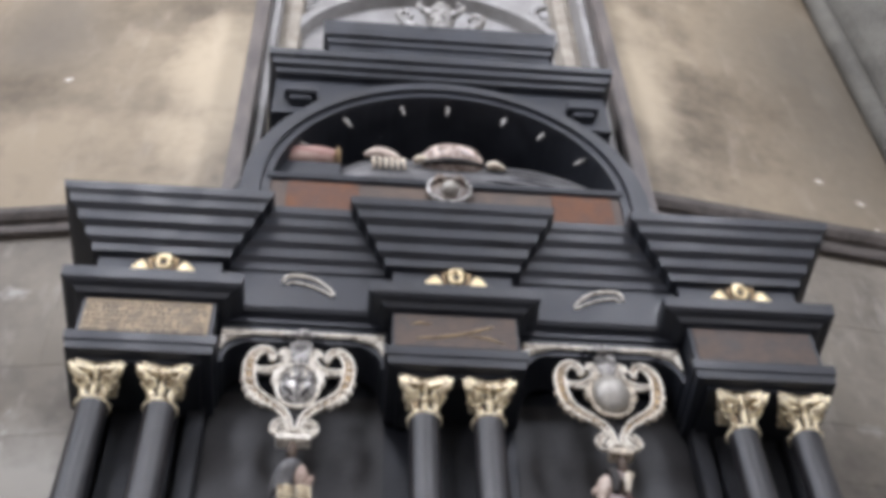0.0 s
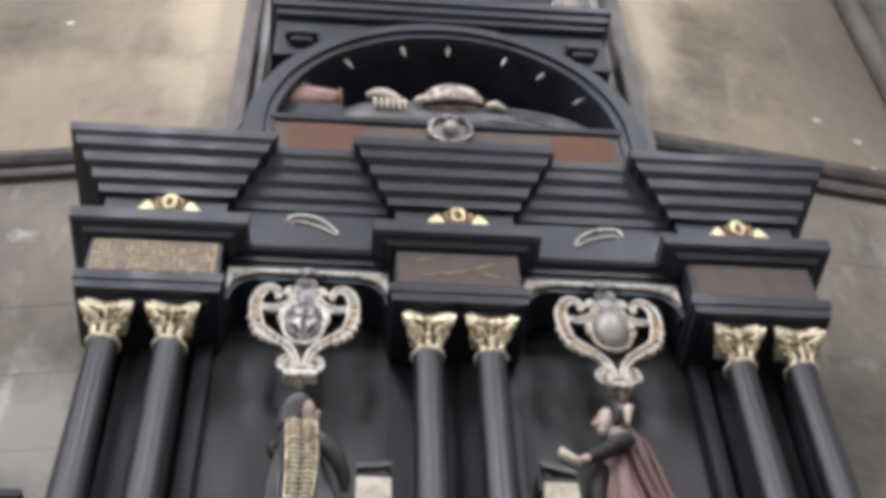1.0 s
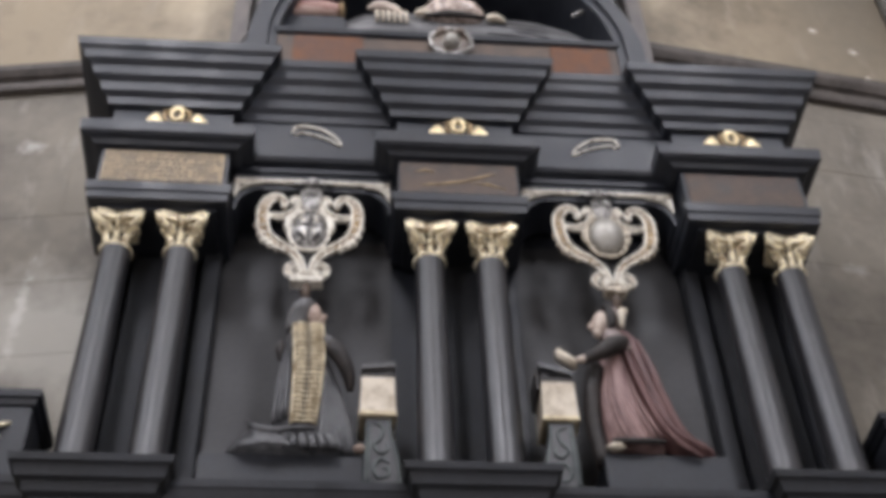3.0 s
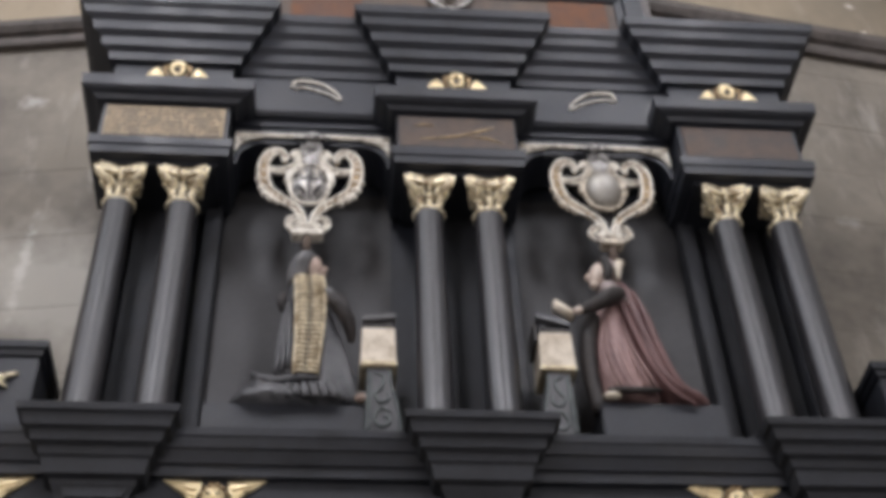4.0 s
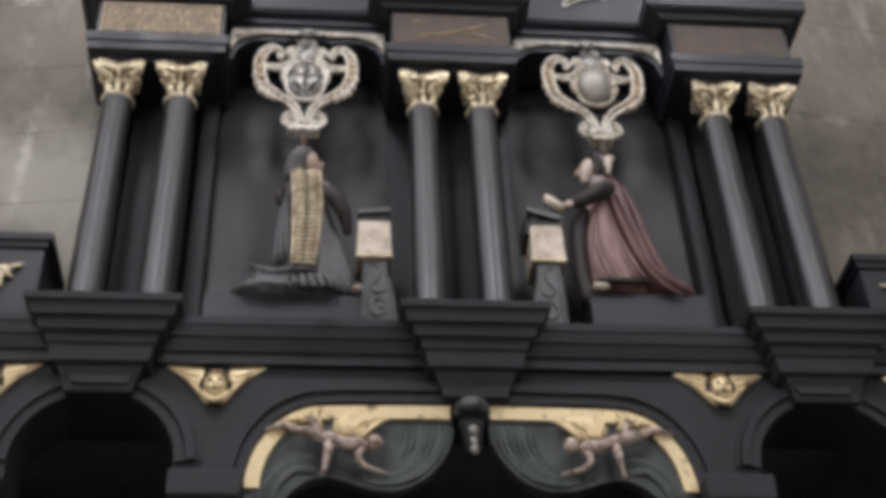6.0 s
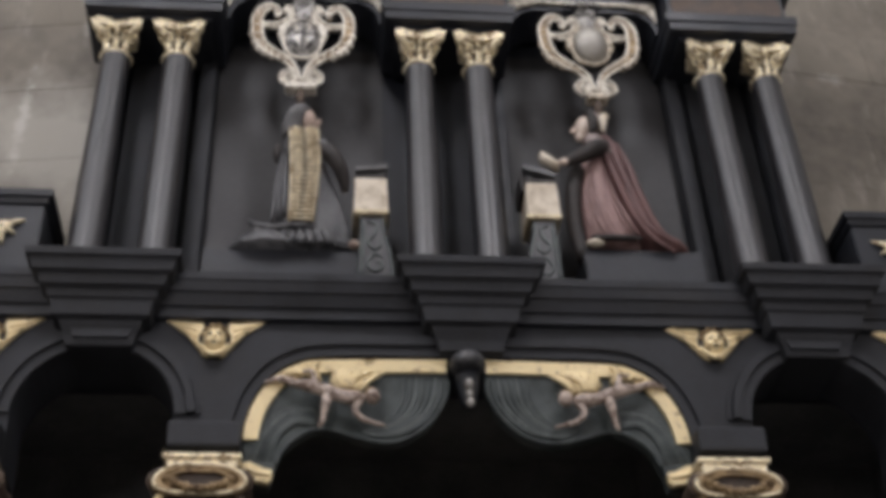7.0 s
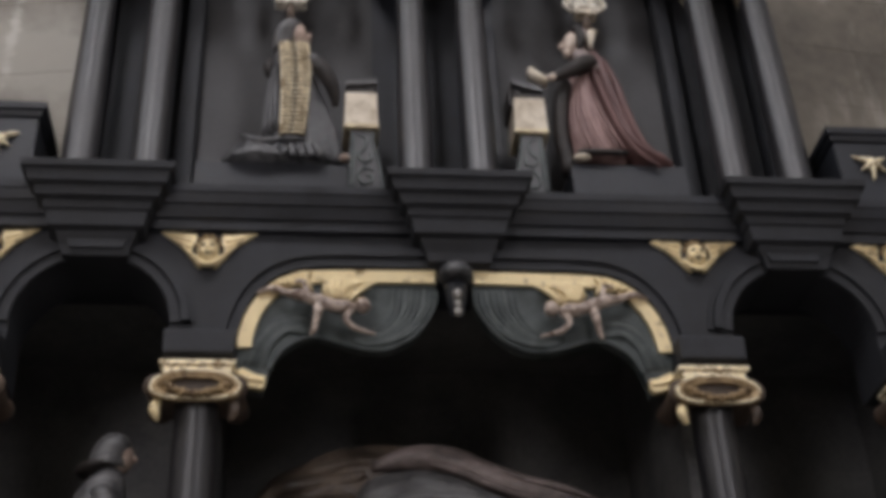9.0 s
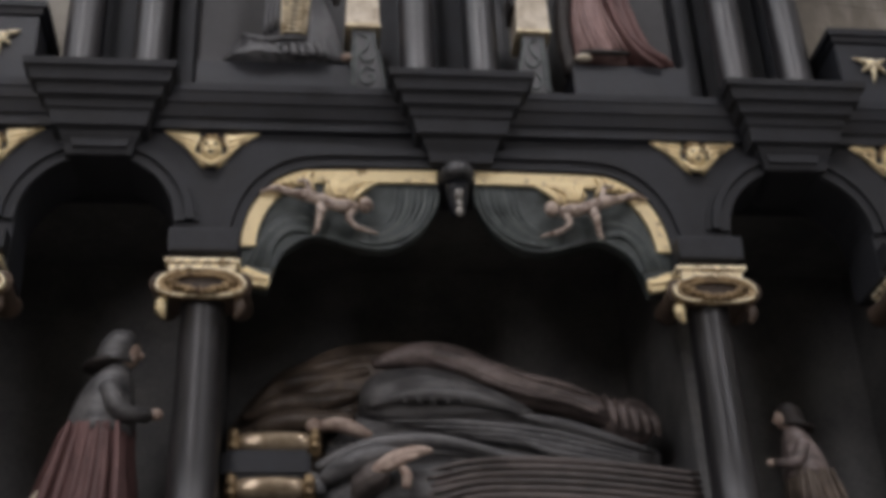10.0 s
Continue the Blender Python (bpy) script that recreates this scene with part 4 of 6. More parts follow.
for cx in (-0.755, 0.755):
    bm = bmesh.new()
    box(bm, cx - 0.43, cx + 0.43, 0.292, 0.299, 4.59, 6.4, 0.003)
    part("panel", bm, NICHE, back)
for side in (-1, 1):
    for x0, x1, y in ((1.19, 1.27, 0.2), (1.31, 1.62, 0.225), (1.65, 1.735, 0.2)):
        bm = bmesh.new()
        box(bm, side * x0, side * x1, y, 0.299, 4.585, 6.6, 0.006)
        part("pilaster", bm, DULL, back)
bm = bmesh.new()
box(bm, -0.11, 0.21, 0.22, 0.299, 4.585, 6.6, 0.006)
part("pilaster", bm, DULL, back)


# ---- paired columns with gilded leaf capitals ----
def column(x):
    th = thing("column", (x, 0, 4.585), "polished black marble column with a gilded leaf capital", "column", "paired columns")
    bm = bmesh.new()
    lathe(bm, [(0.096, 4.585), (0.098, 4.62), (0.09, 4.645), (0.084, 4.66), (0.080, 4.68), (0.081, 5.1), (0.070, 5.92), (0.075, 5.935), (0.075, 5.955), (0.066, 5.990)], x, 0, 96)
    part("shaft", bm, SHAFT, th, smooth=True)
    # The dark core colours in the shade of the holes between the leaves.
    cap = bmesh.new()
    lathe(cap, [(0.064, 5.94), (0.062, 5.965), (0.054, 5.98), (0.052, 6.05), (0.058, 6.11), (0.07, 6.148)], x, 0, 24)
    cap = part("capital", cap, HAIR_SHADE, th, "worn gilded leaf capital over a dark core", smooth=True)
    bm = bmesh.new()
    pts = []
    for q in range(4):
        a0 = math.pi / 4 + q * math.pi / 2
        for k in range(9):
            f = k / 8
            a = a0 + f * math.pi / 2
            r = (0.182 if math.sin(a) < 0.2 else 0.115) - 0.088 * math.sin(f * math.pi) ** 0.75 * (1 if math.sin(a) < 0.2 else 0.3)
            pts.append((x + r * math.cos(a), r * math.sin(a)))
    loft(bm, [[(px * k + x * (1 - k), py * k, z) for px, py in pts] for z, k in ((6.102, 0.90), (6.108, 0.98), (6.124, 1.0), (6.134, 0.96), (6.138, 0.85), (6.172, 0.82))])
    part("abacus", bm, LEAFGOLD, cap)
    bm = bmesh.new()
    lathe(bm, [(0.066, 5.936), (0.080, 5.941), (0.084, 5.953), (0.072, 5.966)], x, 0, 24)
    part("collar", bm, LEAFGOLD, cap, smooth=True)
    # lower leaves, whose tips curl out over the collar
    for k in range(8):
        a = k * math.tau / 8
        c, s = math.cos(a), math.sin(a)
        if s > -0.3:
            continue
        tall, slim = (0.088, 0.72) if k % 2 == 0 else (0.056, 0.9)
        bm = bmesh.new()
        rows = []
        for f, out, w in ((0, 0.006, 0.021), (0.35, 0.012, 0.026), (0.7, 0.016, 0.027), (0.92, 0.024, 0.023), (1.0, 0.033, 0.015), (0.86, 0.038, 0.006)):
            z = 5.962 + tall * f
            r = 0.062 + out
            rows.append([bm.verts.new((x + (r + d) * c - w * slim * m * s, (r + d) * s + w * slim * m * c, z)) for m, d in ((-1, -0.008), (-0.4, 0.0), (0, 0.008), (0.4, 0.0), (1, -0.008))]
                        + [bm.verts.new((x + (r - 0.014) * c, (r - 0.014) * s, z))])
        for lo, hi in zip(rows, rows[1:]):
            for i in range(6):
                bm.faces.new((lo[i], lo[(i + 1) % 6], hi[(i + 1) % 6], hi[i]))
        bm.faces.new(rows[0])
        bm.faces.new(rows[-1])
        part("leaf", bm, LEAFGOLD, cap, smooth=True)
    # broad corner horns that sweep up and out under the abacus
    for q in range(4):
        a = q * math.pi / 2
        b = a + math.pi / 4
        if math.sin(b) > 0:
            continue
        n0, n1, side = Vector((math.cos(a), math.sin(a))), Vector((math.cos(b), math.sin(b))), Vector((-math.sin(b), math.cos(b)))
        bm = bmesh.new()
        rings = []
        for r, z, w, h in ((0.056, 6.022, 0.009, 0.010), (0.070, 6.044, 0.014, 0.012), (0.092, 6.066, 0.019, 0.015), (0.120, 6.086, 0.023, 0.017), (0.150, 6.098, 0.019, 0.014), (0.166, 6.102, 0.008, 0.006)):
            p = n1 * r
            rings.append([(x + p.x + side.x * w * math.cos(k * math.tau / 10) - n1.x * h * 0.6 * math.sin(k * math.tau / 10), p.y + side.y * w * math.cos(k * math.tau / 10) - n1.y * h * 0.6 * math.sin(k * math.tau / 10),
                           z + h * math.sin(k * math.tau / 10)) for k in range(10)])
        loft(bm, rings)
        part("horn", bm, LEAFGOLD, cap, smooth=True)
        for m in (-1, 1):
            bm = bmesh.new()
            t = side * m
            line = [(n1 * 0.066 + t * 0.024, 6.03), (n1 * 0.078 + t * 0.030, 6.056), (n1 * 0.098 + t * 0.030, 6.070), (n1 * 0.112 + t * 0.022, 6.062), (n1 * 0.104 + t * 0.014, 6.048)]
            tube(bm, [(x + p.x, p.y, z) for p, z in line], [0.006, 0.009, 0.010, 0.008, 0.005], 8, 3)
            part("volute", bm, LEAFGOLD, cap, smooth=True)
        if n0.y > -0.5:
            continue
        bm = bmesh.new()
        tube(bm, [(x + n0.x * 0.07, n0.y * 0.07, 6.06), (x + n0.x * 0.086, n0.y * 0.086, 6.09), (x + n0.x * 0.098, n0.y * 0.098, 6.122)], [0.006, 0.011, 0.016], 8, 3)
        part("flower", bm, LEAFGOLD, cap, smooth=True)
    for ob in (cap, *cap.children):
        for v in ob.data.vertices:
            v.co.z = 6.172 - (6.172 - v.co.z) * 0.94


for x in (-1.665, -1.36, -0.15, 0.15, 1.36, 1.66):
    column(x)


# ---- upper entablature: three projecting blocks and two bays ----
ent = thing("upper_entablature", (0, 0.1, 6.2), "black stepped entablature with three projecting blocks", "entablature")
ARCHI = [(-0.05, 6.173), (-0.05, 6.2), (0.004, 6.202), (0.008, 6.25), (0.016, 6.255), (0.02, 6.31), (0.0, 6.318)]
MIDC = [(0.0, 6.598), (0.015, 6.603), (0.03, 6.625), (0.055, 6.636), (0.072, 6.652), (0.075, 6.728), (0.0, 6.738)]
CORN = [(0.0, 6.945), (0.03, 6.948), (0.037, 7.000), (0.066, 7.024), (0.076, 7.084), (0.107, 7.110), (0.118, 7.168), (0.149, 7.196), (0.160, 7.246), (0.181, 7.268), (0.19, 7.318), (0.0, 7.33)]
for x, hw in ((-1.49, 0.335), (0.0, 0.325), (1.495, 0.335)):
    bm = bmesh.new()
    mould(bm, x - hw, x + hw, -0.14, 0.26, ARCHI)
    part("architrave_block", bm, BLACK, ent)
    bm = bmesh.new()
    box(bm, x - hw + 0.015, x + hw - 0.015, -0.118, 0.26, 6.319, 6.597)
    part("frieze_block", bm, BLACK, ent)
    bm = bmesh.new()
    mould(bm, x - hw - 0.005, x + hw + 0.005, -0.13, 0.26, MIDC, True, 1.35)
    part("middle_cornice", bm, BLACK, ent)
    bm = bmesh.new()
    box(bm, x - 0.31, x + 0.31, -0.10, 0.26, 6.739, 6.944)
    part("upper_frieze", bm, BLACK, ent)
    bm = bmesh.new()
    mould(bm, x - 0.31, x + 0.31, -0.10, 0.3, CORN, True, 1.24)
    part("cornice", bm, BLACK, ent)
for x0, x1 in ((-1.155, -0.325), (0.325, 1.16)):
    mid = (x0 + x1) / 2
    bm = bmesh.new()
    w = (x1 - x0) / 2
    edge = [(x0, 6.60), (x0, 6.30), *arc(x0 + 0.17, 6.33, 0.14, 0.15, 180, 90, 10), *arc(x1 - 0.17, 6.33, 0.14, 0.15, 90, 0, 10), (x1, 6.30), (x1, 6.60)]
    prism(bm, edge, 0.015, 0.258)
    part("bay_architrave", bm, BLACK, ent)
    bm = bmesh.new()
    box(bm, x0 - 0.01, x1 + 0.01, 0.0, 0.299, 6.602, 6.65)
    part("bay_fillet", bm, BLACK, ent)
    bm = bmesh.new()
    mould(bm, x0 - 0.02, x1 + 0.02, 0.0, 0.299, [(0.0, 6.652), (0.03, 6.656), (0.045, 6.675), (0.045, 6.944)], False)
    part("bay_frieze", bm, BLACK, ent)
    bm = bmesh.new()
    mould(bm, x0 - 0.03, x1 + 0.03, -0.03, 0.29, [(o * 0.88, z) for o, z in CORN], False)
    part("bay_cornice", bm, BLACK, ent)
bm = bmesh.new()
box(bm, -1.8, 1.8, -0.05, 0.9, 7.192, 7.25)
part("deck", bm, BLACK, ent)

# plaques on the blocks
rng = random.Random(4)
for x, m, label, word in ((-1.49, PLAQUE, "gilt-brown plaque with close worn gold lines", "bars"), (0.0, BROWN, "dark brown plaque with faint gilt strokes", "strokes"),
                          (1.495, BROWN, "plain brown marble plaque", "")):
    bm = bmesh.new()
    box(bm, x - 0.30, x + 0.30, -0.128, -0.119, 6.345, 6.575, 0.003)
    pl = part("plaque", bm, m, ent, label)
    if word == "bars":
        bm = bmesh.new()
        for row in range(7):
            z = 6.556 - row * 0.031
            cx = x - 0.285
            while cx < x + 0.27:
                L = rng.uniform(0.006, 0.018)
                box(bm, cx, min(cx + L, x + 0.285), -0.1305, -0.127, z - 0.020 + rng.uniform(0, 0.008), z - rng.uniform(0, 0.003))
                cx += L + rng.choice((0.006, 0.009, 0.009, 0.024))
        part("worn_inscription", bm, BROWN, pl, kind="stuff")
    if word == "strokes":
        for line in (((-0.193, 6.40), (-0.09, 6.415), (0.011, 6.436), (0.111, 6.473), (0.195, 6.51)), ((0.06, 6.43), (0.15, 6.422), (0.24, 6.385)), ((-0.22, 6.50), (-0.17, 6.515), (-0.12, 6.505))):
            bm = bmesh.new()
            tube(bm, [(x + p, -0.129, z) for p, z in line], [0.003] + [0.009] * (len(line) - 2) + [0.004], 6, 5, 0.5)
            part("gilt_stroke", bm, GILT, pl, smooth=True)

for x in (-1.475, 0.01, 1.5):
    winged_head(x + 0.006, -0.105, 6.885, 0.35, 0.15, 0.03, "gilded winged head on the projecting frieze block", "frieze ornaments", plate=False)


def curl(x, s):
    bm = bmesh.new()
    line = [(-0.13, 6.83), (-0.115, 6.865), (-0.05, 6.872), (0.03, 6.855), (0.09, 6.82), (0.125, 6.785), (0.12, 6.77), (0.06, 6.80), (-0.02, 6.825), (-0.09, 6.835), (-0.11, 6.815)]
    tube(bm, [(x + s * a, -0.052, 6.845 + (z - 6.82) * 1.4) for a, z in line], [0.007, 0.009, 0.009, 0.008, 0.007, 0.006, 0.006, 0.006, 0.006, 0.006, 0.005], 8, 4)
    solid("scroll_ornament", bm, SILVER, (x, -0.05, 6.785), "cream and gilt curled scroll fixed to the bay frieze", "ornament", "bay scrolls", smooth=True)


curl(-0.735, 1)
curl(0.765, -1)


# ---- hanging cartouches ----
def cartouche(x, boss):
    th = thing("cartouche", (x, 0, 5.80), "cream and silver scrolled cartouche hanging over the niche", "cartouche", "niche cartouches")
    tone = DIMGILT if boss else SILVER
    main = [(-0.150, 6.318), (-0.150, 6.362), (-0.180, 6.394), (-0.222, 6.388), (-0.258, 6.335), (-0.266, 6.25), (-0.240, 6.125), (-0.172, 6.06), (-0.092, 6.006), (-0.040, 5.94), (-0.016, 5.85)]
    bar = [(-0.236, 6.262), (-0.190, 6.252), (-0.140, 6.256), (-0.092, 6.285), (-0.066, 6.335), (-0.070, 6.385), (-0.098, 6.384), (-0.110, 6.352)]
    foot = [(-0.020, 5.925), (-0.052, 5.925), (-0.094, 5.905), (-0.106, 5.868), (-0.076, 5.842), (-0.050, 5.862), (-0.062, 5.886)]
    for s in (1, -1):
        def world(line, y=0.0):
            return [(x + s * u * 0.89, y, z) for u, z in line]
        for nm, line, wide in (("scroll", main, [0.010, 0.015, 0.019, 0.024, 0.028, 0.031, 0.030, 0.025, 0.021, 0.016, 0.011]),
                               ("inner_scroll", bar, [0.010, 0.015, 0.020, 0.021, 0.018, 0.014, 0.011, 0.008]), ("foot_scroll", foot, [0.012, 0.016, 0.018, 0.016, 0.013, 0.010, 0.008])):
            bm = bmesh.new()
            tube(bm, world(line, 0.006), [w * 0.85 for w in wide], 9, 4, 0.7)
            core = part(nm, bm, GILT if nm == "scroll" else tone, th, smooth=True)
            fine = spline([(*p, w) for p, w in zip(line, wide)], 2)
            for side in (-1, 1):
                edge = []
                for i, p in enumerate(fine):
                    d = fine[min(i + 1, len(fine) - 1)] - fine[max(i - 1, 0)]
                    k = math.hypot(d[0], d[1])
                    edge.append((p[0] - side * d[1] / k * p[2] * 0.9, p[1] + side * d[0] / k * p[2] * 0.9))
                bm = bmesh.new()
                tube(bm, world(edge, -0.010), [0.0065 if nm == "foot_scroll" else 0.0085] * len(edge), 7, 2)
                part("rim", bm, SILVER, core, smooth=True)
            if nm == "scroll":
                bm = bmesh.new()
                for k, p in enumerate(fine[5:-4]):
                    ell(bm, (x + s * p[0] * 0.89, -0.014, p[1]), (0.009, 0.008, 0.011), u=8, v=6)
                part("beading", bm, tone, core, smooth=True, kind="stuff")
        bm = bmesh.new()
        for u, z, r in ((-0.268, 6.135, 0.022), (-0.245, 6.092, 0.024), (-0.212, 6.062, 0.022), (-0.176, 6.036, 0.018), (-0.29, 6.19, 0.016)):
            ell(bm, (x + s * u * 0.89, 0.0, z), (r, 0.018, r * 1.1), (0, s * 30, 0), u=10, v=8)
        part("leaf_edge", bm, tone, th, smooth=True)
        bm = bmesh.new()
        tube(bm, world([(-0.092, 6.245), (-0.118, 6.215), (-0.118, 6.165), (-0.100, 6.135)], -0.012), [0.010, 0.019, 0.021, 0.010], 9, 4)
        part("ear", bm, tone, th, smooth=True)
    cz, rx, rz = (6.185, 0.092, 0.125) if boss else (6.155, 0.088, 0.128)

    def rim(a):
        c, v = math.cos(a), math.sin(a)
        return (x + (rx + 0.012) * math.copysign(abs(c) ** 0.85, c), -0.016, cz + (rz + 0.008) * (v * 1.06 if v < 0 else v))
    bm = bmesh.new()
    tube(bm, [rim(k * math.tau / 28) for k in range(29)], [0.011] * 29, 8, 2)
    part("shield_rim", bm, tone, th, smooth=True)
    bm = bmesh.new()
    ell(bm, (x, -0.008, cz), (rx, 0.075 if boss else 0.04, rz), u=28, v=18)
    sh = part("shield", bm, BOSS if boss else TARNISH, th, "bulging silver boss" if boss else "dark quartered shield with worn charges", smooth=True)
    if not boss:
        def front(u, v):
            return (x + u, -0.010 - 0.04 * math.sqrt(max(0.02, 1 - (u / rx) ** 2 - (v / rz) ** 2)), cz + v)
        for line, r, m in (([(-0.07, 0.0), (-0.02, 0.012), (0.02, 0.0), (0.07, 0.012)], 0.007, HAIR_SHADE), ([(0.0, 0.10), (0.006, 0.04), (-0.004, -0.03), (0.0, -0.1)], 0.007, HAIR_SHADE),
                           ([(-0.055, 0.07), (-0.03, 0.045), (-0.035, 0.02)], 0.010, tone), ([(0.02, 0.085), (0.035, 0.05), (0.025, 0.025)], 0.010, tone), ([(0.05, 0.06), (0.06, 0.035)], 0.008, HAIR_SHADE),
                           ([(-0.06, -0.03), (-0.04, -0.06), (-0.02, -0.09)], 0.012, HAIR_SHADE), ([(0.055, -0.03), (0.04, -0.06), (0.02, -0.095)], 0.013, HAIR_SHADE), ([(-0.03, -0.02), (-0.02, -0.06)], 0.009, tone),
                           ([(0.02, -0.025), (0.025, -0.06)], 0.008, tone), ([(-0.06, 0.045), (-0.065, 0.02)], 0.008, HAIR_SHADE), ([(-0.02, 0.09), (-0.015, 0.06)], 0.007, HAIR_SHADE)):
            bm = bmesh.new()
            tube(bm, [front(u, v) for u, v in line], [r * 0.6] + [r] * (len(line) - 2) + [r * 0.6], 7, 4, 0.6)
            part("charge", bm, m, sh, smooth=True)
    bm = bmesh.new()
    for k in range(5):
        u = (k - 2) * 0.017
        tube(bm, [(x + u * 0.6, -0.016, cz + rz - 0.01), (x + u, -0.026, 6.36), (x + u * 1.4, -0.012, 6.43), (x + u * 0.8, -0.008, 6.47)], [0.008, 0.012, 0.011, 0.007], 7, 3)
    part("crest_plume", bm, TARNISH, th, smooth=True)
    bm = bmesh.new()
    hw = 0.066 if not boss else 0.045
    mould(bm, x - hw, x + hw, -0.02, 0.03, [(0.0, 5.79), (0.012, 5.798), (0.012, 5.824), (0.004, 5.832)])
    part("foot_slab", bm, tone, th)
    bm = bmesh.new()
    lathe(bm, [(0.012, 5.70), (0.02, 5.715), (0.024, 5.76), (0.018, 5.789)], x, 0.0, 14)
    part("stem", bm, BROWN, th, smooth=True)


cartouche(-0.746, False)
cartouche(0.752, True)


def bay_border(x):
    th = thing("niche_border", (x, 0.0, 6.426), "narrow cream and gilt border with scrolled corner leaves", "border", "niche borders")
    bm = bmesh.new()
    box(bm, x - 0.40, x + 0.40, -0.006, 0.013, 6.516, 6.541, 0.004)
    part("strip", bm, SILVER, th)
    bm = bmesh.new()
    for k in range(26):
        ell(bm, (x - 0.385 + k * 0.0308, -0.007, 6.529), (0.010, 0.006, 0.010), u=8, v=6)
    part("beading", bm, SILVER, th, smooth=True, kind="stuff")
    for s in (-1, 1):
        bm = bmesh.new()
        prism(bm, [(x + s * 0.40, 6.509), (x + s * 0.26, 6.509), (x + s * 0.33, 6.491), (x + s * 0.37, 6.461), (x + s * 0.392, 6.406), (x + s * 0.40, 6.406)], 0.0, 0.013)
        tube(bm, [(x + s * 0.39, -0.004, 6.426), (x + s * 0.38, -0.006, 6.476), (x + s * 0.34, -0.006, 6.496), (x + s * 0.27, -0.004, 6.503)], [0.005, 0.009, 0.009, 0.004], 7, 4)
        part("corner_leaf", bm, SILVER, th, smooth=False)
    bm = bmesh.new()
    ell(bm, (x, -0.012, 6.511), (0.038, 0.025, 0.034))
    for s in (-1, 1):
        tube(bm, [(x + s * 0.03, -0.008, 6.516), (x + s * 0.07, -0.012, 6.501), (x + s * 0.10, -0.006, 6.516)], [0.012, 0.012, 0.005], 7, 3)
    part("mask", bm, TARNISH, th, "small tarnished central knop", smooth=True)


bay_border(-0.742)
bay_border(0.745)


# ---- kneeling statues, plinths and prayer desks ----
for x0, x1, label in ((-1.15, -0.455, "black stone plinth under a kneeling statue"), (0.575, 1.125, "black stone plinth under a kneeling statue")):
    bm = bmesh.new()
    box(bm, x0, x1, -0.02, 0.255, 4.585, 4.78 if x0 < 0 else 4.825, 0.006)
    solid("statue_plinth", bm, BLACK, ((x0 + x1) / 2, 0.12, 4.585), label, "plinth", "statue plinths")


def prayer_desk(x, s):
    """A desk whose foot flares out on the side away from the statue; s is that side."""
    th = thing("prayer_desk", (x, 0.0, 4.585), "small prayer desk with a pale box on a dark flared foot", "desk", "prayer desks")
    bm = bmesh.new()
    line = [tuple(p) for p in spline([(0.052, 4.968), (0.054, 4.90), (0.066, 4.83), (0.082, 4.75), (0.092, 4.66), (0.096, 4.585)], 4)]
    back = [(-0.06, 4.585), (-0.056, 4.75), (-0.05, 4.968)]
    prism(bm, [(x + s * u, z) for u, z in line + back], -0.04, 0.12)
    foot = part("pedestal", bm, GOWN, th)
    bm = bmesh.new()
    tube(bm, [(x + s * u, -0.043, z) for u, z in line[1:]], [0.007] * (len(line) - 1), 7, 1)
    tube(bm, [(x + s * u, -0.043, z) for u, z in ((-0.044, 4.95), (-0.05, 4.78), (-0.054, 4.60))], [0.005] * 3, 7, 3)
    part("edge_roll", bm, RIDGE, foot, smooth=True)
    bm = bmesh.new()
    for pts in (((-0.02, 4.94), (0.022, 4.92), (0.014, 4.86), (-0.016, 4.82), (0.012, 4.78), (0.044, 4.80), (0.036, 4.84)), ((0.05, 4.73), (0.012, 4.75), (-0.018, 4.70), (0.006, 4.655), (0.046, 4.67), (0.04, 4.705), (0.018, 4.70)),
                ((-0.032, 4.93), (-0.036, 4.80), (-0.04, 4.62))):
        tube(bm, [(x + s * u, -0.043, z) for u, z in pts], [0.004] + [0.0075] * (len(pts) - 2) + [0.004], 7, 4)
    part("carved_scroll", bm, RIDGE, foot, smooth=True)
    bm = bmesh.new()
    loft(bm, [[(x + u * k, y, z) for u, y in ((-0.078, -0.056), (0.078, -0.056), (0.078, 0.13), (-0.078, 0.13))] for z, k in ((4.998, 1.02), (5.03, 0.99), (5.15, 0.955), (5.178, 0.95), (5.186, 0.9))])
    part("cloth_box", bm, LINEN, th, "yellowed cloth-covered box")
    bm = bmesh.new()
    box(bm, x - 0.082, x + 0.082, -0.062, 0.135, 4.972, 4.997, 0.006)
    part("gilt_fringe", bm, RIBBON, th, "gilt fringe")
    bm = bmesh.new()
    box(bm, x - 0.068, x + 0.068, -0.045, 0.12, 5.187, 5.228, 0.006)
    part("lid", bm, HAIR_SHADE, th)
    bm = bmesh.new()
    tilt = 0.020 if s > 0 else 0.045
    prism(bm, [(x - s * 0.072, 5.229), (x + s * 0.075, 5.229 + tilt), (x + s * 0.077, 5.256 + tilt), (x - s * 0.072, 5.252)], -0.06, 0.12)
    prism(bm, [(x + s * 0.03, 5.2285), (x + s * 0.066, 5.2285), (x + s * 0.066, 5.229 + tilt * 0.8), (x + s * 0.03, 5.229 + tilt * 0.6)], -0.03, 0.1)
    part("book_rest", bm, GREYROBE if s > 0 else GOWN, th)
    if s < 0:
        bm = bmesh.new()
        box(bm, x - 0.096, x - 0.08, -0.05, 0.12, 5.14, 5.255, 0.004)
        part("side_board", bm, HAIR_SHADE, th)


prayer_desk(-0.402, 1)
prayer_desk(0.40, -1)


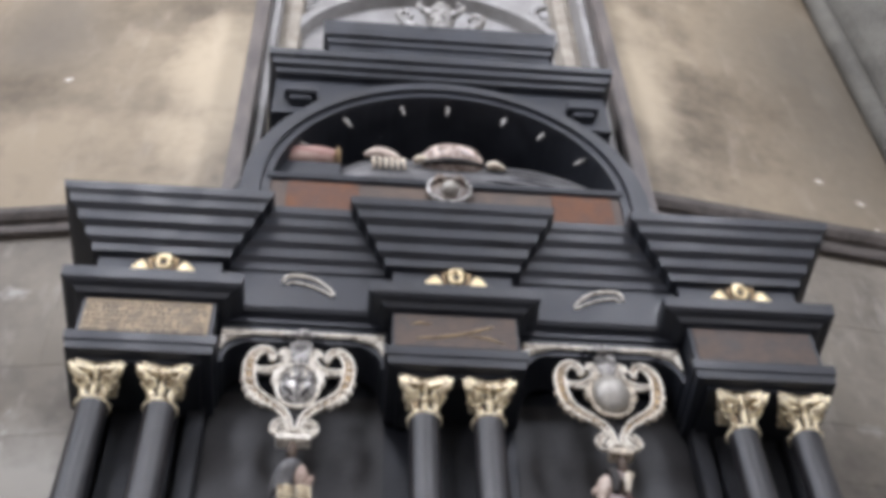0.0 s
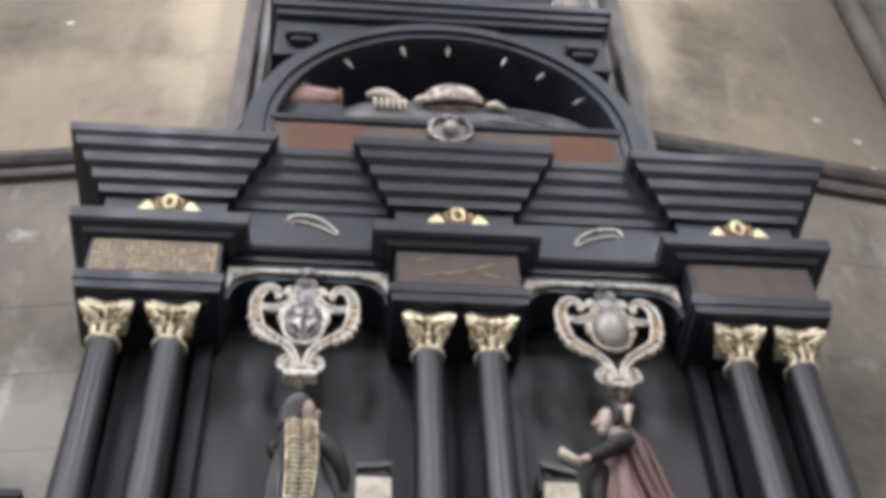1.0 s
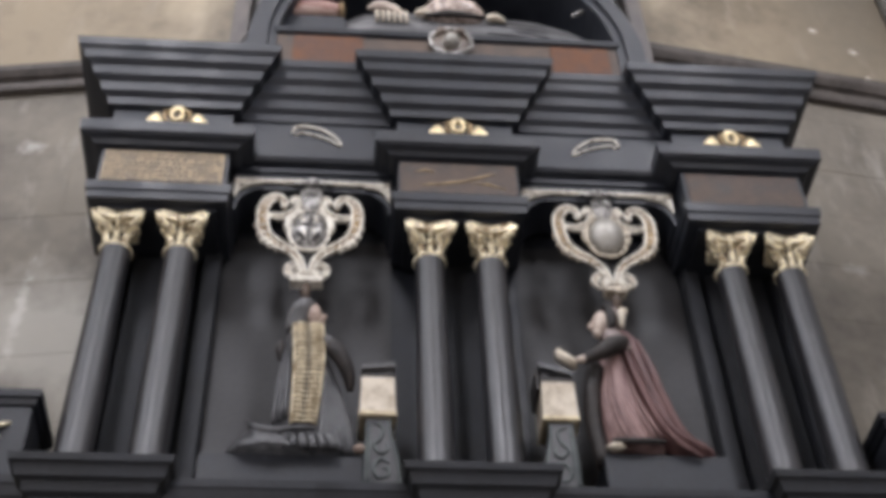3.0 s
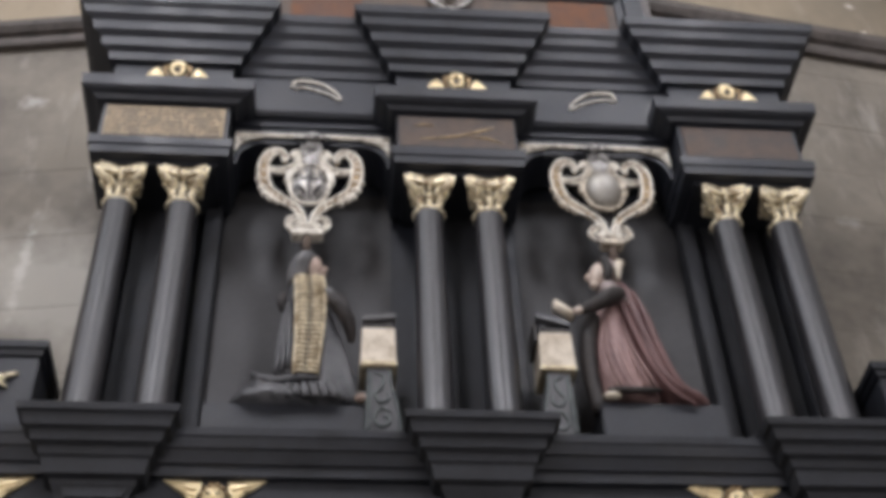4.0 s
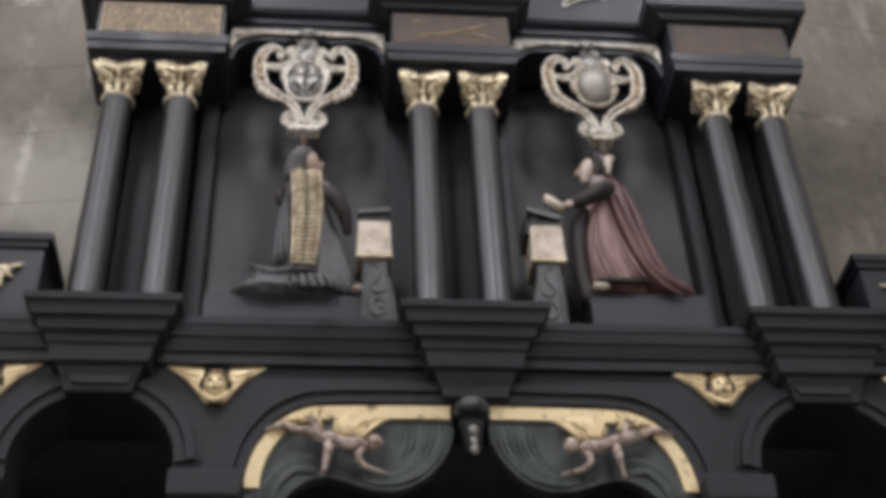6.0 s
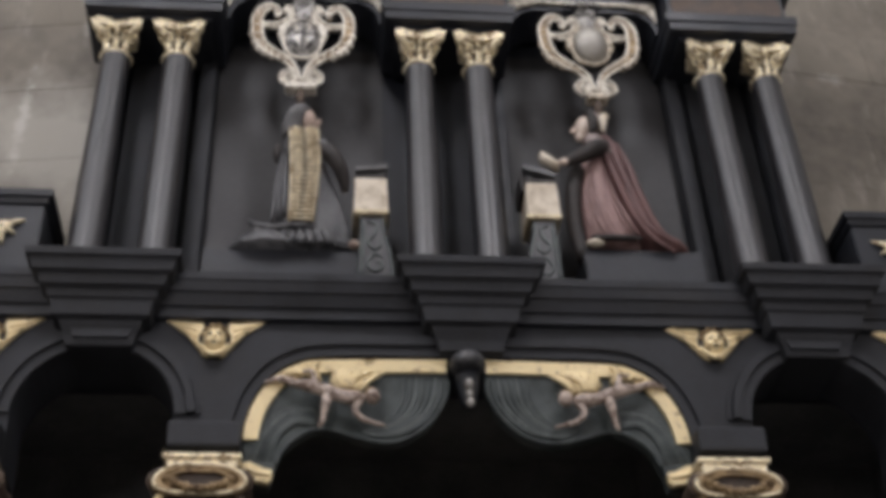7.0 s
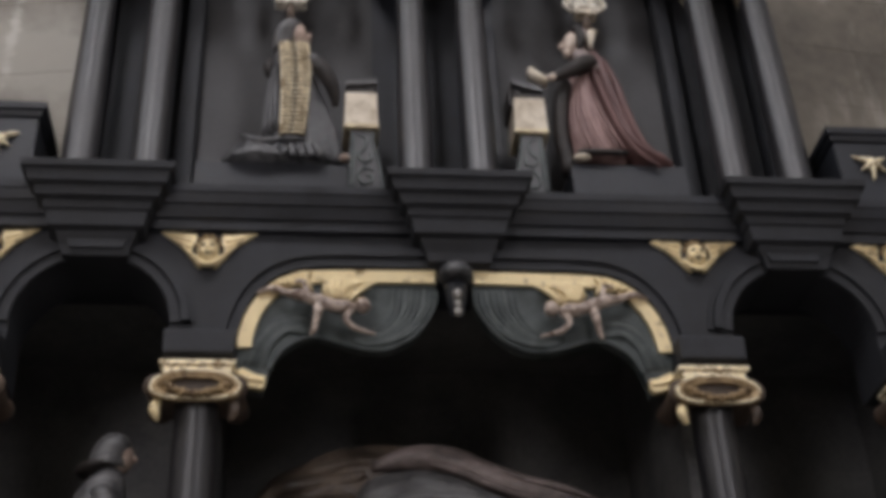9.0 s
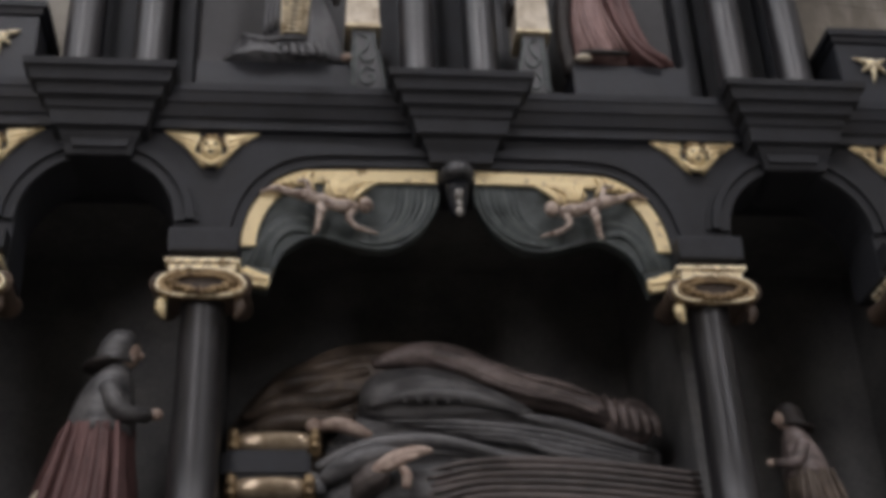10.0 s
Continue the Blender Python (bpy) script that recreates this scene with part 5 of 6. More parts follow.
def statue_left():
    """Kneeling in a dark gown with a ribbed gilt band down the back, turned towards the desk."""
    bm = bmesh.new()
    gown = [(4.786, -0.672, 0.085, 0.182, 0.14, 1), (4.86, -0.676, 0.085, 0.178, 0.138, 1), (4.98, -0.688, 0.085, 0.172, 0.132, 1), (5.15, -0.702, 0.085, 0.150, 0.122, 0.9), (5.30, -0.716, 0.085, 0.120, 0.112, 0.7),
            (5.44, -0.736, 0.08, 0.094, 0.098, 0.5), (5.51, -0.738, 0.075, 0.084, 0.086, 0.3), (5.55, -0.742, 0.07, 0.05, 0.05, 0)]
    body(bm, gown, 56, 12, 0.03, 0.2, "z", 5)
    for k in range(8):
        f = k / 7
        tube(bm, [(-0.640 + 0.022 * f, -0.005 + 0.03 * f, 5.36 - 0.10 * f), (-0.635 + 0.055 * f, -0.03 + 0.035 * f, 5.16 - 0.02 * f), (-0.640 + 0.105 * f, -0.05 + 0.045 * f, 4.97), (-0.645 + 0.142 * f, -0.06 + 0.05 * f, 4.79)],
             [0.004, 0.011, 0.015, 0.013], 8, 5)
    for k in range(3):
        tube(bm, [(-0.822 + 0.012 * k, 0.03 - 0.02 * k, 5.40), (-0.838 + 0.018 * k, 0.01 - 0.025 * k, 5.2), (-0.850 + 0.026 * k, -0.01 - 0.02 * k, 4.95)], [0.005, 0.012, 0.010], 8, 4)
    # trailing hem, rolled over on itself
    body(bm, [(4.782, -0.86, 0.04, 0.185, 0.135, 0.8), (4.82, -0.865, 0.04, 0.165, 0.13, 1), (4.865, -0.88, 0.045, 0.120, 0.115, 1), (4.905, -0.905, 0.05, 0.072, 0.09, 0.8), (4.935, -0.925, 0.06, 0.038, 0.06, 0.3), (4.948, -0.935, 0.065, 0.014, 0.02, 0)],
         44, 11, 0.045, 0.8, "z", 5)
    tube(bm, [(-0.955, 0.0, 4.956), (-0.938, -0.03, 4.915), (-0.895, -0.058, 4.880), (-0.840, -0.072, 4.862), (-0.785, -0.066, 4.880), (-0.71, -0.062, 4.892), (-0.64, -0.06, 4.884)], [0.008, 0.016, 0.019, 0.018, 0.015, 0.011, 0.004], 10, 5)
    for k in range(6):
        tube(bm, [(-0.80 + 0.034 * k, -0.052, 4.87), (-0.795 + 0.038 * k, -0.066, 4.83), (-0.80 + 0.043 * k, -0.064, 4.782)], [0.010, 0.018, 0.020], 8, 3)
    n = tint(bm, 0, 0)
    tube(bm, [(-0.645, 0.0, 5.43), (-0.60, -0.035, 5.36), (-0.558, -0.03, 5.295), (-0.530, 0.0, 5.23), (-0.522, 0.03, 5.17)], [0.03, 0.040, 0.038, 0.030, 0.016], 12, 5)
    tube(bm, [(-0.842, 0.06, 5.47), (-0.846, 0.04, 5.41), (-0.842, 0.05, 5.36)], [0.018, 0.024, 0.012], 9, 4)
    n = tint(bm, n, 3)
    # gilt ribbed band down the back, in two rows of short bars
    rows = spline([(5.525, -0.724, 0.066, -0.016), (5.44, -0.718, 0.067, -0.034), (5.31, -0.711, 0.066, -0.044), (5.12, -0.712, 0.059, -0.054), (4.905, -0.722, 0.051, -0.066)], 7)
    # near-black backing, so the gaps between the bars are shaded by colour
    loft(bm, [[(c - hw * 1.1, y + 0.03, z), (c - hw * 1.08, y - 0.002, z), (c, y - 0.010, z), (c + hw * 1.08, y - 0.002, z), (c + hw * 1.1, y + 0.03, z), (c, y + 0.05, z)] for z, c, hw, y in rows])
    n = tint(bm, n, 4)
    for k in range(22):
        z = 5.512 - k * 0.0284
        q = min(rows, key=lambda r: abs(r[0] - z))
        for m, a, b in ((-1, 0.96, 0.06), (1, -0.02, 0.96)):
            lo, hi = q[1] + m * q[2] * a, q[1] + m * q[2] * b
            tube(bm, [(lo, q[3] - 0.004, z), ((lo + hi) / 2, q[3] - 0.014, z + 0.002), (hi, q[3] - 0.006, z)], [0.0070, 0.0090, 0.0070], 7, 2)
    for m in (-1, 1):
        tube(bm, [(c + m * hw, y - 0.004, z) for z, c, hw, y in rows[::4]], [0.006] * len(rows[::4]), 7, 2)
    n = tint(bm, n, 1)
    ell(bm, (-0.698, 0.03, 5.616), (0.034, 0.05, 0.064), u=18, v=12)
    ell(bm, (-0.653, 0.012, 5.598), (0.013, 0.013, 0.019), (0, 20, 0))
    ell(bm, (-0.664, 0.015, 5.566), (0.019, 0.022, 0.016))
    ell(bm, (-0.478, -0.03, 4.808), (0.026, 0.028, 0.018))
    n = tint(bm, n, 2)
    body(bm, [(5.53, -0.782, 0.065, 0.045, 0.06, 0.2), (5.58, -0.775, 0.065, 0.060, 0.072, 0.2), (5.64, -0.760, 0.055, 0.064, 0.084, 0.1), (5.685, -0.742, 0.05, 0.056, 0.075, 0), (5.702, -0.735, 0.05, 0.026, 0.04, 0)], 26, 6, 0.02, 0, "z")
    tube(bm, [(-0.655, -0.012, 5.44), (-0.628, -0.04, 5.405), (-0.612, -0.045, 5.375)], [0.012, 0.024, 0.014], 9, 4)
    tint(bm, n, 5)
    solid("kneeling_statue", bm, [GOWN, RIBBON, FLESH, HAIR_SHADE, HAIR_SHADE, GREYROBE], (-0.74, 0.1, 4.78), "kneeling statue in a charcoal gown with a ribbed gilt band", "statue", "kneeling statues", smooth=True)


def statue_right():
    """Kneeling in a red mantle that trails behind, black sleeves and an open book."""
    bm = bmesh.new()
    body(bm, [(4.868, 0.735, 0.05, 0.125, 0.115, 1), (4.95, 0.715, 0.05, 0.118, 0.118, 1), (5.05, 0.70, 0.05, 0.108, 0.112, 1), (5.15, 0.692, 0.05, 0.096, 0.105, 0.8), (5.30, 0.69, 0.05, 0.075, 0.09, 0.5), (5.42, 0.70, 0.05, 0.06, 0.075, 0.2)],
         48, 13, 0.03, 0.4, "z", 5)
    for k in range(7):
        f = k / 6
        tube(bm, [(0.650 + 0.07 * f, -0.03, 5.33), (0.612 + 0.135 * f, -0.05, 5.14), (0.618 + 0.17 * f, -0.066, 4.98), (0.648 + 0.185 * f, -0.06, 4.882)], [0.003, 0.007, 0.009, 0.006], 8, 5)
    n = tint(bm, 0, 0)
    # mantle over shoulder and back, trailing on the plinth
    body(bm, [(4.826, 1.035, 0.06, 0.045, 0.09, 0.6), (4.845, 1.005, 0.06, 0.075, 0.115, 1), (4.88, 0.955, 0.06, 0.075, 0.125, 1), (4.95, 0.902, 0.06, 0.060, 0.125, 1), (5.05, 0.862, 0.06, 0.060, 0.125, 1), (5.19, 0.828, 0.06, 0.064, 0.12, 0.8),
              (5.34, 0.802, 0.06, 0.070, 0.115, 0.5), (5.47, 0.775, 0.06, 0.066, 0.10, 0.3), (5.55, 0.752, 0.055, 0.045, 0.07, 0.1)], 44, 9, 0.045, 0.9, "z", 5)
    tube(bm, [(0.735, -0.03, 5.44), (0.750, -0.062, 5.30), (0.782, -0.075, 5.13), (0.826, -0.075, 4.98), (0.90, -0.06, 4.865), (1.0, -0.04, 4.80)], [0.010, 0.013, 0.014, 0.014, 0.014, 0.008], 9, 5)
    tube(bm, [(0.80, -0.045, 5.46), (0.835, -0.062, 5.30), (0.862, -0.066, 5.14), (0.905, -0.06, 4.98), (0.955, -0.05, 4.89), (1.03, -0.03, 4.865)], [0.008, 0.017, 0.018, 0.018, 0.018, 0.012], 9, 5)
    ell(bm, (1.03, 0.03, 4.85), (0.045, 0.07, 0.036), (0, 8, 0))
    n = tint(bm, n, 1)
    tube(bm, [(0.735, -0.045, 5.445), (0.68, -0.072, 5.405), (0.62, -0.075, 5.358), (0.56, -0.065, 5.33), (0.525, -0.055, 5.318)], [0.038, 0.044, 0.038, 0.028, 0.018], 12, 5)
    # dark roll that stands in for the shadow gap between desk and robe
    tube(bm, [(0.60, 0.0, 5.33), (0.572, 0.02, 5.2), (0.562, 0.03, 5.0), (0.585, 0.03, 4.80)], [0.035, 0.04, 0.04, 0.04], 10, 4)
    tube(bm, [(0.61, -0.05, 4.872), (0.68, -0.066, 4.862), (0.78, -0.06, 4.866), (0.85, -0.05, 4.872)], [0.010, 0.014, 0.014, 0.008], 8, 4)
    n = tint(bm, n, 2)
    ell(bm, (0.650, 0.0, 5.598), (0.040, 0.045, 0.076), (0, 14, 0), u=18, v=12)
    ell(bm, (0.603, -0.01, 5.577), (0.015, 0.013, 0.024), (0, 24, 0))
    ell(bm, (0.628, -0.01, 5.528), (0.022, 0.024, 0.022))
    tube(bm, [(0.548, -0.065, 5.325), (0.52, -0.065, 5.316), (0.498, -0.06, 5.318)], [0.018, 0.019, 0.010], 8, 3)
    n = tint(bm, n, 3)
    tube(bm, [(0.680, 0.0, 5.706), (0.692, -0.035, 5.67), (0.698, -0.045, 5.60), (0.690, -0.035, 5.54)], [0.014, 0.021, 0.022, 0.014], 10, 4)
    n = tint(bm, n, 4)
    body(bm, [(5.55, 0.735, 0.06, 0.04, 0.05, 0.1), (5.63, 0.728, 0.05, 0.052, 0.07, 0.1), (5.69, 0.715, 0.045, 0.055, 0.07, 0.1), (5.712, 0.705, 0.04, 0.035, 0.045, 0)], 24, 6, 0.02, 0, "z")
    n = tint(bm, n, 6)
    tube(bm, [(0.745, -0.03, 5.555), (0.752, -0.038, 5.615), (0.764, -0.02, 5.665), (0.795, 0.0, 5.692)], [0.010, 0.020, 0.023, 0.008], 10, 4)
    # open book and the shoe
    loft(bm, [[(0.412, y, 5.382), (0.424, y, 5.392), (0.500, y, 5.330), (0.506, y, 5.306), (0.488, y, 5.294), (0.415, y, 5.352)] for y in (-0.055, -0.03, -0.005)])
    ell(bm, (0.628, -0.04, 4.845), (0.044, 0.026, 0.017))
    n = tint(bm, n, 5)
    body(bm, [(5.40, 0.728, 0.03, 0.075, 0.095, 0.4), (5.46, 0.718, 0.03, 0.070, 0.09, 0.5), (5.52, 0.700, 0.025, 0.054, 0.07, 0.3), (5.565, 0.688, 0.02, 0.034, 0.045, 0)], 30, 9, 0.04, 0.4, "z")
    tint(bm, n, 6)
    solid("kneeling_statue", bm, [PINK, REDROBE, HAIR_SHADE, PALEFLESH, HAIR_SHADE, LINEN, FLAP], (0.8, 0.08, 4.785), "kneeling statue in a faded red mantle with an open book", "statue", "kneeling statues", smooth=True)


statue_left()
statue_right()


# ---- side blocks with gilded stars outside the columns ----
def side_block(s):
    th = thing("side_block", (s * 2.14, 0.05, 4.583), "black stone block with a sloping cap and gilded star", "block", "outer blocks")
    bm = bmesh.new()
    box(bm, s * 1.85, s * 2.36, -0.08, 0.26, 4.584, 4.95, 0.006)
    part("body", bm, BLACK, th)
    bm = bmesh.new()
    mould(bm, min(s * 1.85, s * 2.36), max(s * 1.85, s * 2.36), -0.08, 0.26, [(0.0, 4.951), (0.01, 4.955), (0.016, 4.98), (0.03, 4.985), (0.032, 5.02), (-0.03, 5.05)])
    part("cap", bm, BLACK, th)
    bm = bmesh.new()
    cx, cz = s * 2.01, 4.81
    for a, L in ((150, 0.10), (265, 0.09), (30, 0.09), (205, 0.06), (330, 0.08), (90, 0.05)):
        a = radians(a if s > 0 else 180 - a)
        tube(bm, [(cx, -0.10, cz), (cx + 0.5 * L * math.cos(a), -0.098, cz + 0.5 * L * math.sin(a)), (cx + L * math.cos(a), -0.084, cz + L * math.sin(a))], [0.02, 0.013, 0.004], 7, 3)
    ell(bm, (cx, -0.10, cz), (0.028, 0.022, 0.028))
    part("star", bm, LEAFGOLD, th, "worn gilded star", smooth=True)


side_block(-1)
side_block(1)


# ---- top stage: lunette with a reclining figure, gable blocks and frame ----
sill = thing("lunette_sill", (0, 0.1, 7.25), "brown and black marble sill with red-brown panels", "sill")
bm = bmesh.new()
box(bm, -1.0, 1.0, -0.04, 0.6, 7.251, 7.78, 0.006)
part("course", bm, BROWN, sill)
bm = bmesh.new()
mould(bm, -1.0, 1.0, -0.04, 0.6, [(0.0, 7.782), (0.02, 7.79), (0.03, 7.82), (0.0, 7.83)])
part("lip", bm, BLACK, sill)
for x0, x1 in ((-0.905, -0.50), (0.60, 0.945)):
    bm = bmesh.new()
    box(bm, x0, x1, -0.052, -0.041, 7.50, 7.765, 0.004)
    part("panel", bm, RUST, sill, "red-brown marble panel")
bm = bmesh.new()
box(bm, 0.2, 0.58, -0.048, -0.041, 7.52, 7.75, 0.004)
part("panel", bm, BROWN, sill)
badge = thing("round_badge", (0.012, -0.08, 7.6), "round silver boss in a dark scrolled rim", "badge")
bm = bmesh.new()
ell(bm, (0.012, -0.085, 7.725), (0.052, 0.05, 0.056), u=20, v=14)
part("boss", bm, BOSS, badge, smooth=True)
bm = bmesh.new()
ell(bm, (0.012, -0.05, 7.75), (0.11, 0.03, 0.115), u=24, v=14)
for s in (-1, 1):
    tube(bm, [(0.012 + s * 0.02, -0.085, 7.80), (0.012 + s * 0.06, -0.09, 7.83), (0.012 + s * 0.085, -0.08, 7.79)], [0.014, 0.018, 0.010], 8, 4)
part("ground", bm, CLOAK, badge, "dull red-brown carved ground", smooth=True)
bm = bmesh.new()
tube(bm, [(0.012 + 0.12 * math.cos(a * math.tau / 20), -0.065, 7.75 + 0.125 * math.sin(a * math.tau / 20)) for a in range(21)], [0.013 + 0.004 * (a % 2) for a in range(21)], 8, 2)
part("rim", bm, TARNISH, badge, smooth=True)

lun = thing("lunette", (0, 0.1, 7.7), "black semicircular arch over a reclining figure", "arch")
half = arc(0, 7.75, 1.0, 1.02, 180, 0, 40)
bm = bmesh.new()
prism(bm, [(-1.12, 7.3), *[(x, z) for x, z in [(-1.0, 7.3)] + half + [(1.0, 7.3)]], (1.12, 7.3), *arc(0, 7.75, 1.12, 1.14, 0, 180, 40)], -0.02, 0.5)
part("ring", bm, BLACK, lun)
for d0, d1, y in ((0.0, 0.05, -0.05), (0.052, 0.11, -0.075), (0.112, 0.165, -0.05)):
    bm = bmesh.new()
    ribbon(bm, [(-1.0 - d1, 7.3), *arc(0, 7.75, 1.0 + d1, 1.02 + d1, 180, 0, 40), (1.0 + d1, 7.3)], [(-1.0 - d0, 7.3), *arc(0, 7.75, 1.0 + d0, 1.02 + d0, 180, 0, 40), (1.0 + d0, 7.3)], y, -0.021)
    part("arch_moulding", bm, BLACK, lun)
bm = bmesh.new()
prism(bm, [(-1.1, 7.3), (1.1, 7.3), *arc(0, 7.75, 1.1, 1.12, 0, 180, 40)], 0.52, 0.6)
part("back", bm, BLACK, lun)
for a in (150, 128, 105, 88, 66, 50, 30):
    bm = bmesh.new()
    c, s = math.cos(radians(a)), math.sin(radians(a))
    tube(bm, [(0.998 * c, 0.02, 7.75 + 1.018 * s), (0.965 * c, 0.02, 7.75 + 0.985 * s), (0.91 * c, 0.03, 7.75 + 0.93 * s)], [0.013, 0.016, 0.006], 8, 3)
    part("stud", bm, TARNISH, lun, "small pale stud", smooth=True)

bm = bmesh.new()
body(bm, [(-0.64, 0.25, 8.06, 0.14, 0.17, 0.4), (-0.45, 0.25, 8.12, 0.16, 0.23, 0.7), (-0.1, 0.25, 8.14, 0.17, 0.23, 0.7), (0.3, 0.25, 8.12, 0.17, 0.22, 1), (0.65, 0.25, 8.06, 0.16, 0.20, 1), (0.9, 0.25, 8.0, 0.14, 0.16, 1), (1.0, 0.25, 7.95, 0.08, 0.10, 0.5)],
     44, 11, 0.04, 0.3, "x")
for k in range(5):
    tube(bm, [(0.25, 0.09, 8.20 - 0.04 * k), (0.5, 0.085, 8.18 - 0.045 * k), (0.75, 0.10, 8.12 - 0.045 * k), (0.96, 0.14, 8.05 - 0.04 * k)], [0.006, 0.014, 0.014, 0.006], 8, 4)
n = tint(bm, 0, 0)
body(bm, [(-0.13, 0.12, 8.25, 0.06, 0.06, 0.4), (-0.06, 0.11, 8.265, 0.10, 0.10, 0.8), (0.06, 0.10, 8.27, 0.11, 0.115, 0.8), (0.18, 0.11, 8.26, 0.10, 0.10, 0.8), (0.24, 0.12, 8.25, 0.06, 0.06, 0.4)], 30, 8, 0.04, 0.2, "x")
n = tint(bm, n, 1)
tube(bm, [(-0.47, 0.12, 8.325), (-0.40, 0.09, 8.315), (-0.31, 0.09, 8.280), (-0.24, 0.12, 8.262)], [0.016, 0.032, 0.030, 0.014], 11, 5)
n = tint(bm, n, 4)
for k in range(6):
    tube(bm, [(-0.425 + k * 0.036, 0.08, 8.235), (-0.42 + k * 0.036, 0.05, 8.18), (-0.415 + k * 0.036, 0.07, 8.115)], [0.008, 0.013, 0.007], 8, 3)
tube(bm, [(-0.18, 0.05, 8.18), (-0.14, 0.04, 8.195), (-0.09, 0.05, 8.19)], [0.020, 0.028, 0.018], 9, 3)
tube(bm, [(0.26, 0.06, 8.185), (0.31, 0.045, 8.18), (0.37, 0.055, 8.16)], [0.022, 0.027, 0.012], 9, 3)
n = tint(bm, n, 2)
tube(bm, [(-0.12, 0.04, 8.165), (0.05, 0.02, 8.17), (0.25, 0.04, 8.165)], [0.012, 0.02, 0.012], 8, 4)
tint(bm, n, 3)
solid("lunette_effigy", bm, [GREYROBE, BRONZE, LINEN, HAIR_SHADE, PALEFLESH], (0.1, 0.25, 7.83), "small reclining effigy under the lunette arch", "effigy", smooth=True)
cush = thing("lunette_cushion", (-0.78, 0.08, 8.1), "red and cream rolled cushion under the small effigy", "cushion")
bm = bmesh.new()
tube(bm, [(-0.96, 0.08, 8.195), (-0.9, 0.08, 8.195), (-0.75, 0.08, 8.205), (-0.65, 0.08, 8.21)], [0.05, 0.068, 0.068, 0.05], 18, 4)
part("roll", bm, mat("cream_red_cushion_paint", (0.22, 0.07, 0.06), (0.55, 0.4, 0.33), 0.5, 0, 12, 60, 0.2, stretch=(0.4, 1, 3)), cush, smooth=True)
for x in (-0.965, -0.635):
    bm = bmesh.new()
    tube(bm, [(x - 0.02, 0.08, 8.205), (x, 0.08, 8.205), (x + 0.02, 0.08, 8.205)], [0.045, 0.076, 0.045], 18, 3)
    part("end_ring", bm, GILT, cush, smooth=True)
bm = bmesh.new()
box(bm, -0.99, -0.6, 0.05, 0.4, 7.832, 8.135, 0.02)
solid("cushion_block", bm, BLACK, (-0.8, 0.2, 7.832), "dark block under the small rolled cushion", "block")

for s in (-1, 1):
    bm = bmesh.new()
    tube(bm, [(s * 1.13, 0.1, 7.95), (s * 1.17, 0.1, 7.78), (s * 1.25, 0.1, 7.66), (s * 1.42, 0.1, 7.60)], [0.06, 0.075, 0.07, 0.03], 10, 4)
    part("scroll_foot", bm, BLACK, lun, smooth=True)
gable = thing("gable", (0, 0.1, 8.9), "black stepped gable blocks above the lunette", "gable")
bm = bmesh.new()
prism(bm, [(-1.06, 8.56), *[(x, z) for x, z in arc(0, 7.75, 1.165, 1.185, 136, 44, 30)], (1.06, 8.56), (1.06, 8.96), (-1.06, 8.96)], 0.0, 0.5)
part("spandrel", bm, BLACK, gable)
bm = bmesh.new()
mould(bm, -1.05, 1.05, -0.03, 0.5, [(0.0, 8.962), (0.02, 8.97), (0.03, 9.0), (0.06, 9.01), (0.075, 9.05), (0.10, 9.06), (0.11, 9.11)], True, 0.6)
part("cornice", bm, BLACK, gable)
for s in (-1, 1):
    bm = bmesh.new()
    box(bm, s * 0.79, s * 0.99, -0.075, -0.002, 8.70, 8.79, 0.01)
    box(bm, s * 0.82, s * 0.96, -0.05, -0.002, 8.65, 8.70, 0.008)
    part("corbel", bm, BLACK, gable)
bm = bmesh.new()
mould(bm, -0.74, 0.74, -0.02, 0.5, [(0.0, 9.112), (0.0, 9.40), (0.02, 9.41), (0.03, 9.45), (0.055, 9.46), (0.07, 9.52), (0.08, 9.60), (0.0, 9.61)], True, 0.6)
part("upper_block", bm, BLACK, gable)
orn = thing("gable_ornament", (0.03, 0.1, 9.61), "silver-white scrolled ornament on top of the gable", "ornament")
for s in (-1, 1):
    bm = bmesh.new()
    tube(bm, [(0.02 + s * u, 0.0, z) for u, z in ((0.05, 9.66), (0.15, 9.70), (0.24, 9.80), (0.30, 9.93), (0.24, 9.98), (0.20, 9.90))], [0.03, 0.04, 0.035, 0.025, 0.02, 0.014], 9, 4)
    part("scroll", bm, TARNISH, orn, smooth=True)
    bm = bmesh.new()
    tube(bm, [(0.02 + s * u, -0.02, z) for u, z in ((0.02, 9.9), (0.10, 9.95), (0.16, 10.05), (0.12, 10.12))], [0.025, 0.03, 0.02, 0.01], 8, 4)
    part("scroll", bm, TARNISH, orn, smooth=True)
bm = bmesh.new()
lathe(bm, [(0.10, 9.612), (0.12, 9.65), (0.06, 9.72), (0.09, 9.85), (0.11, 9.98), (0.06, 10.1), (0.02, 10.2)], 0.02, 0.03, 18)
part("core", bm, TARNISH, orn, smooth=True)

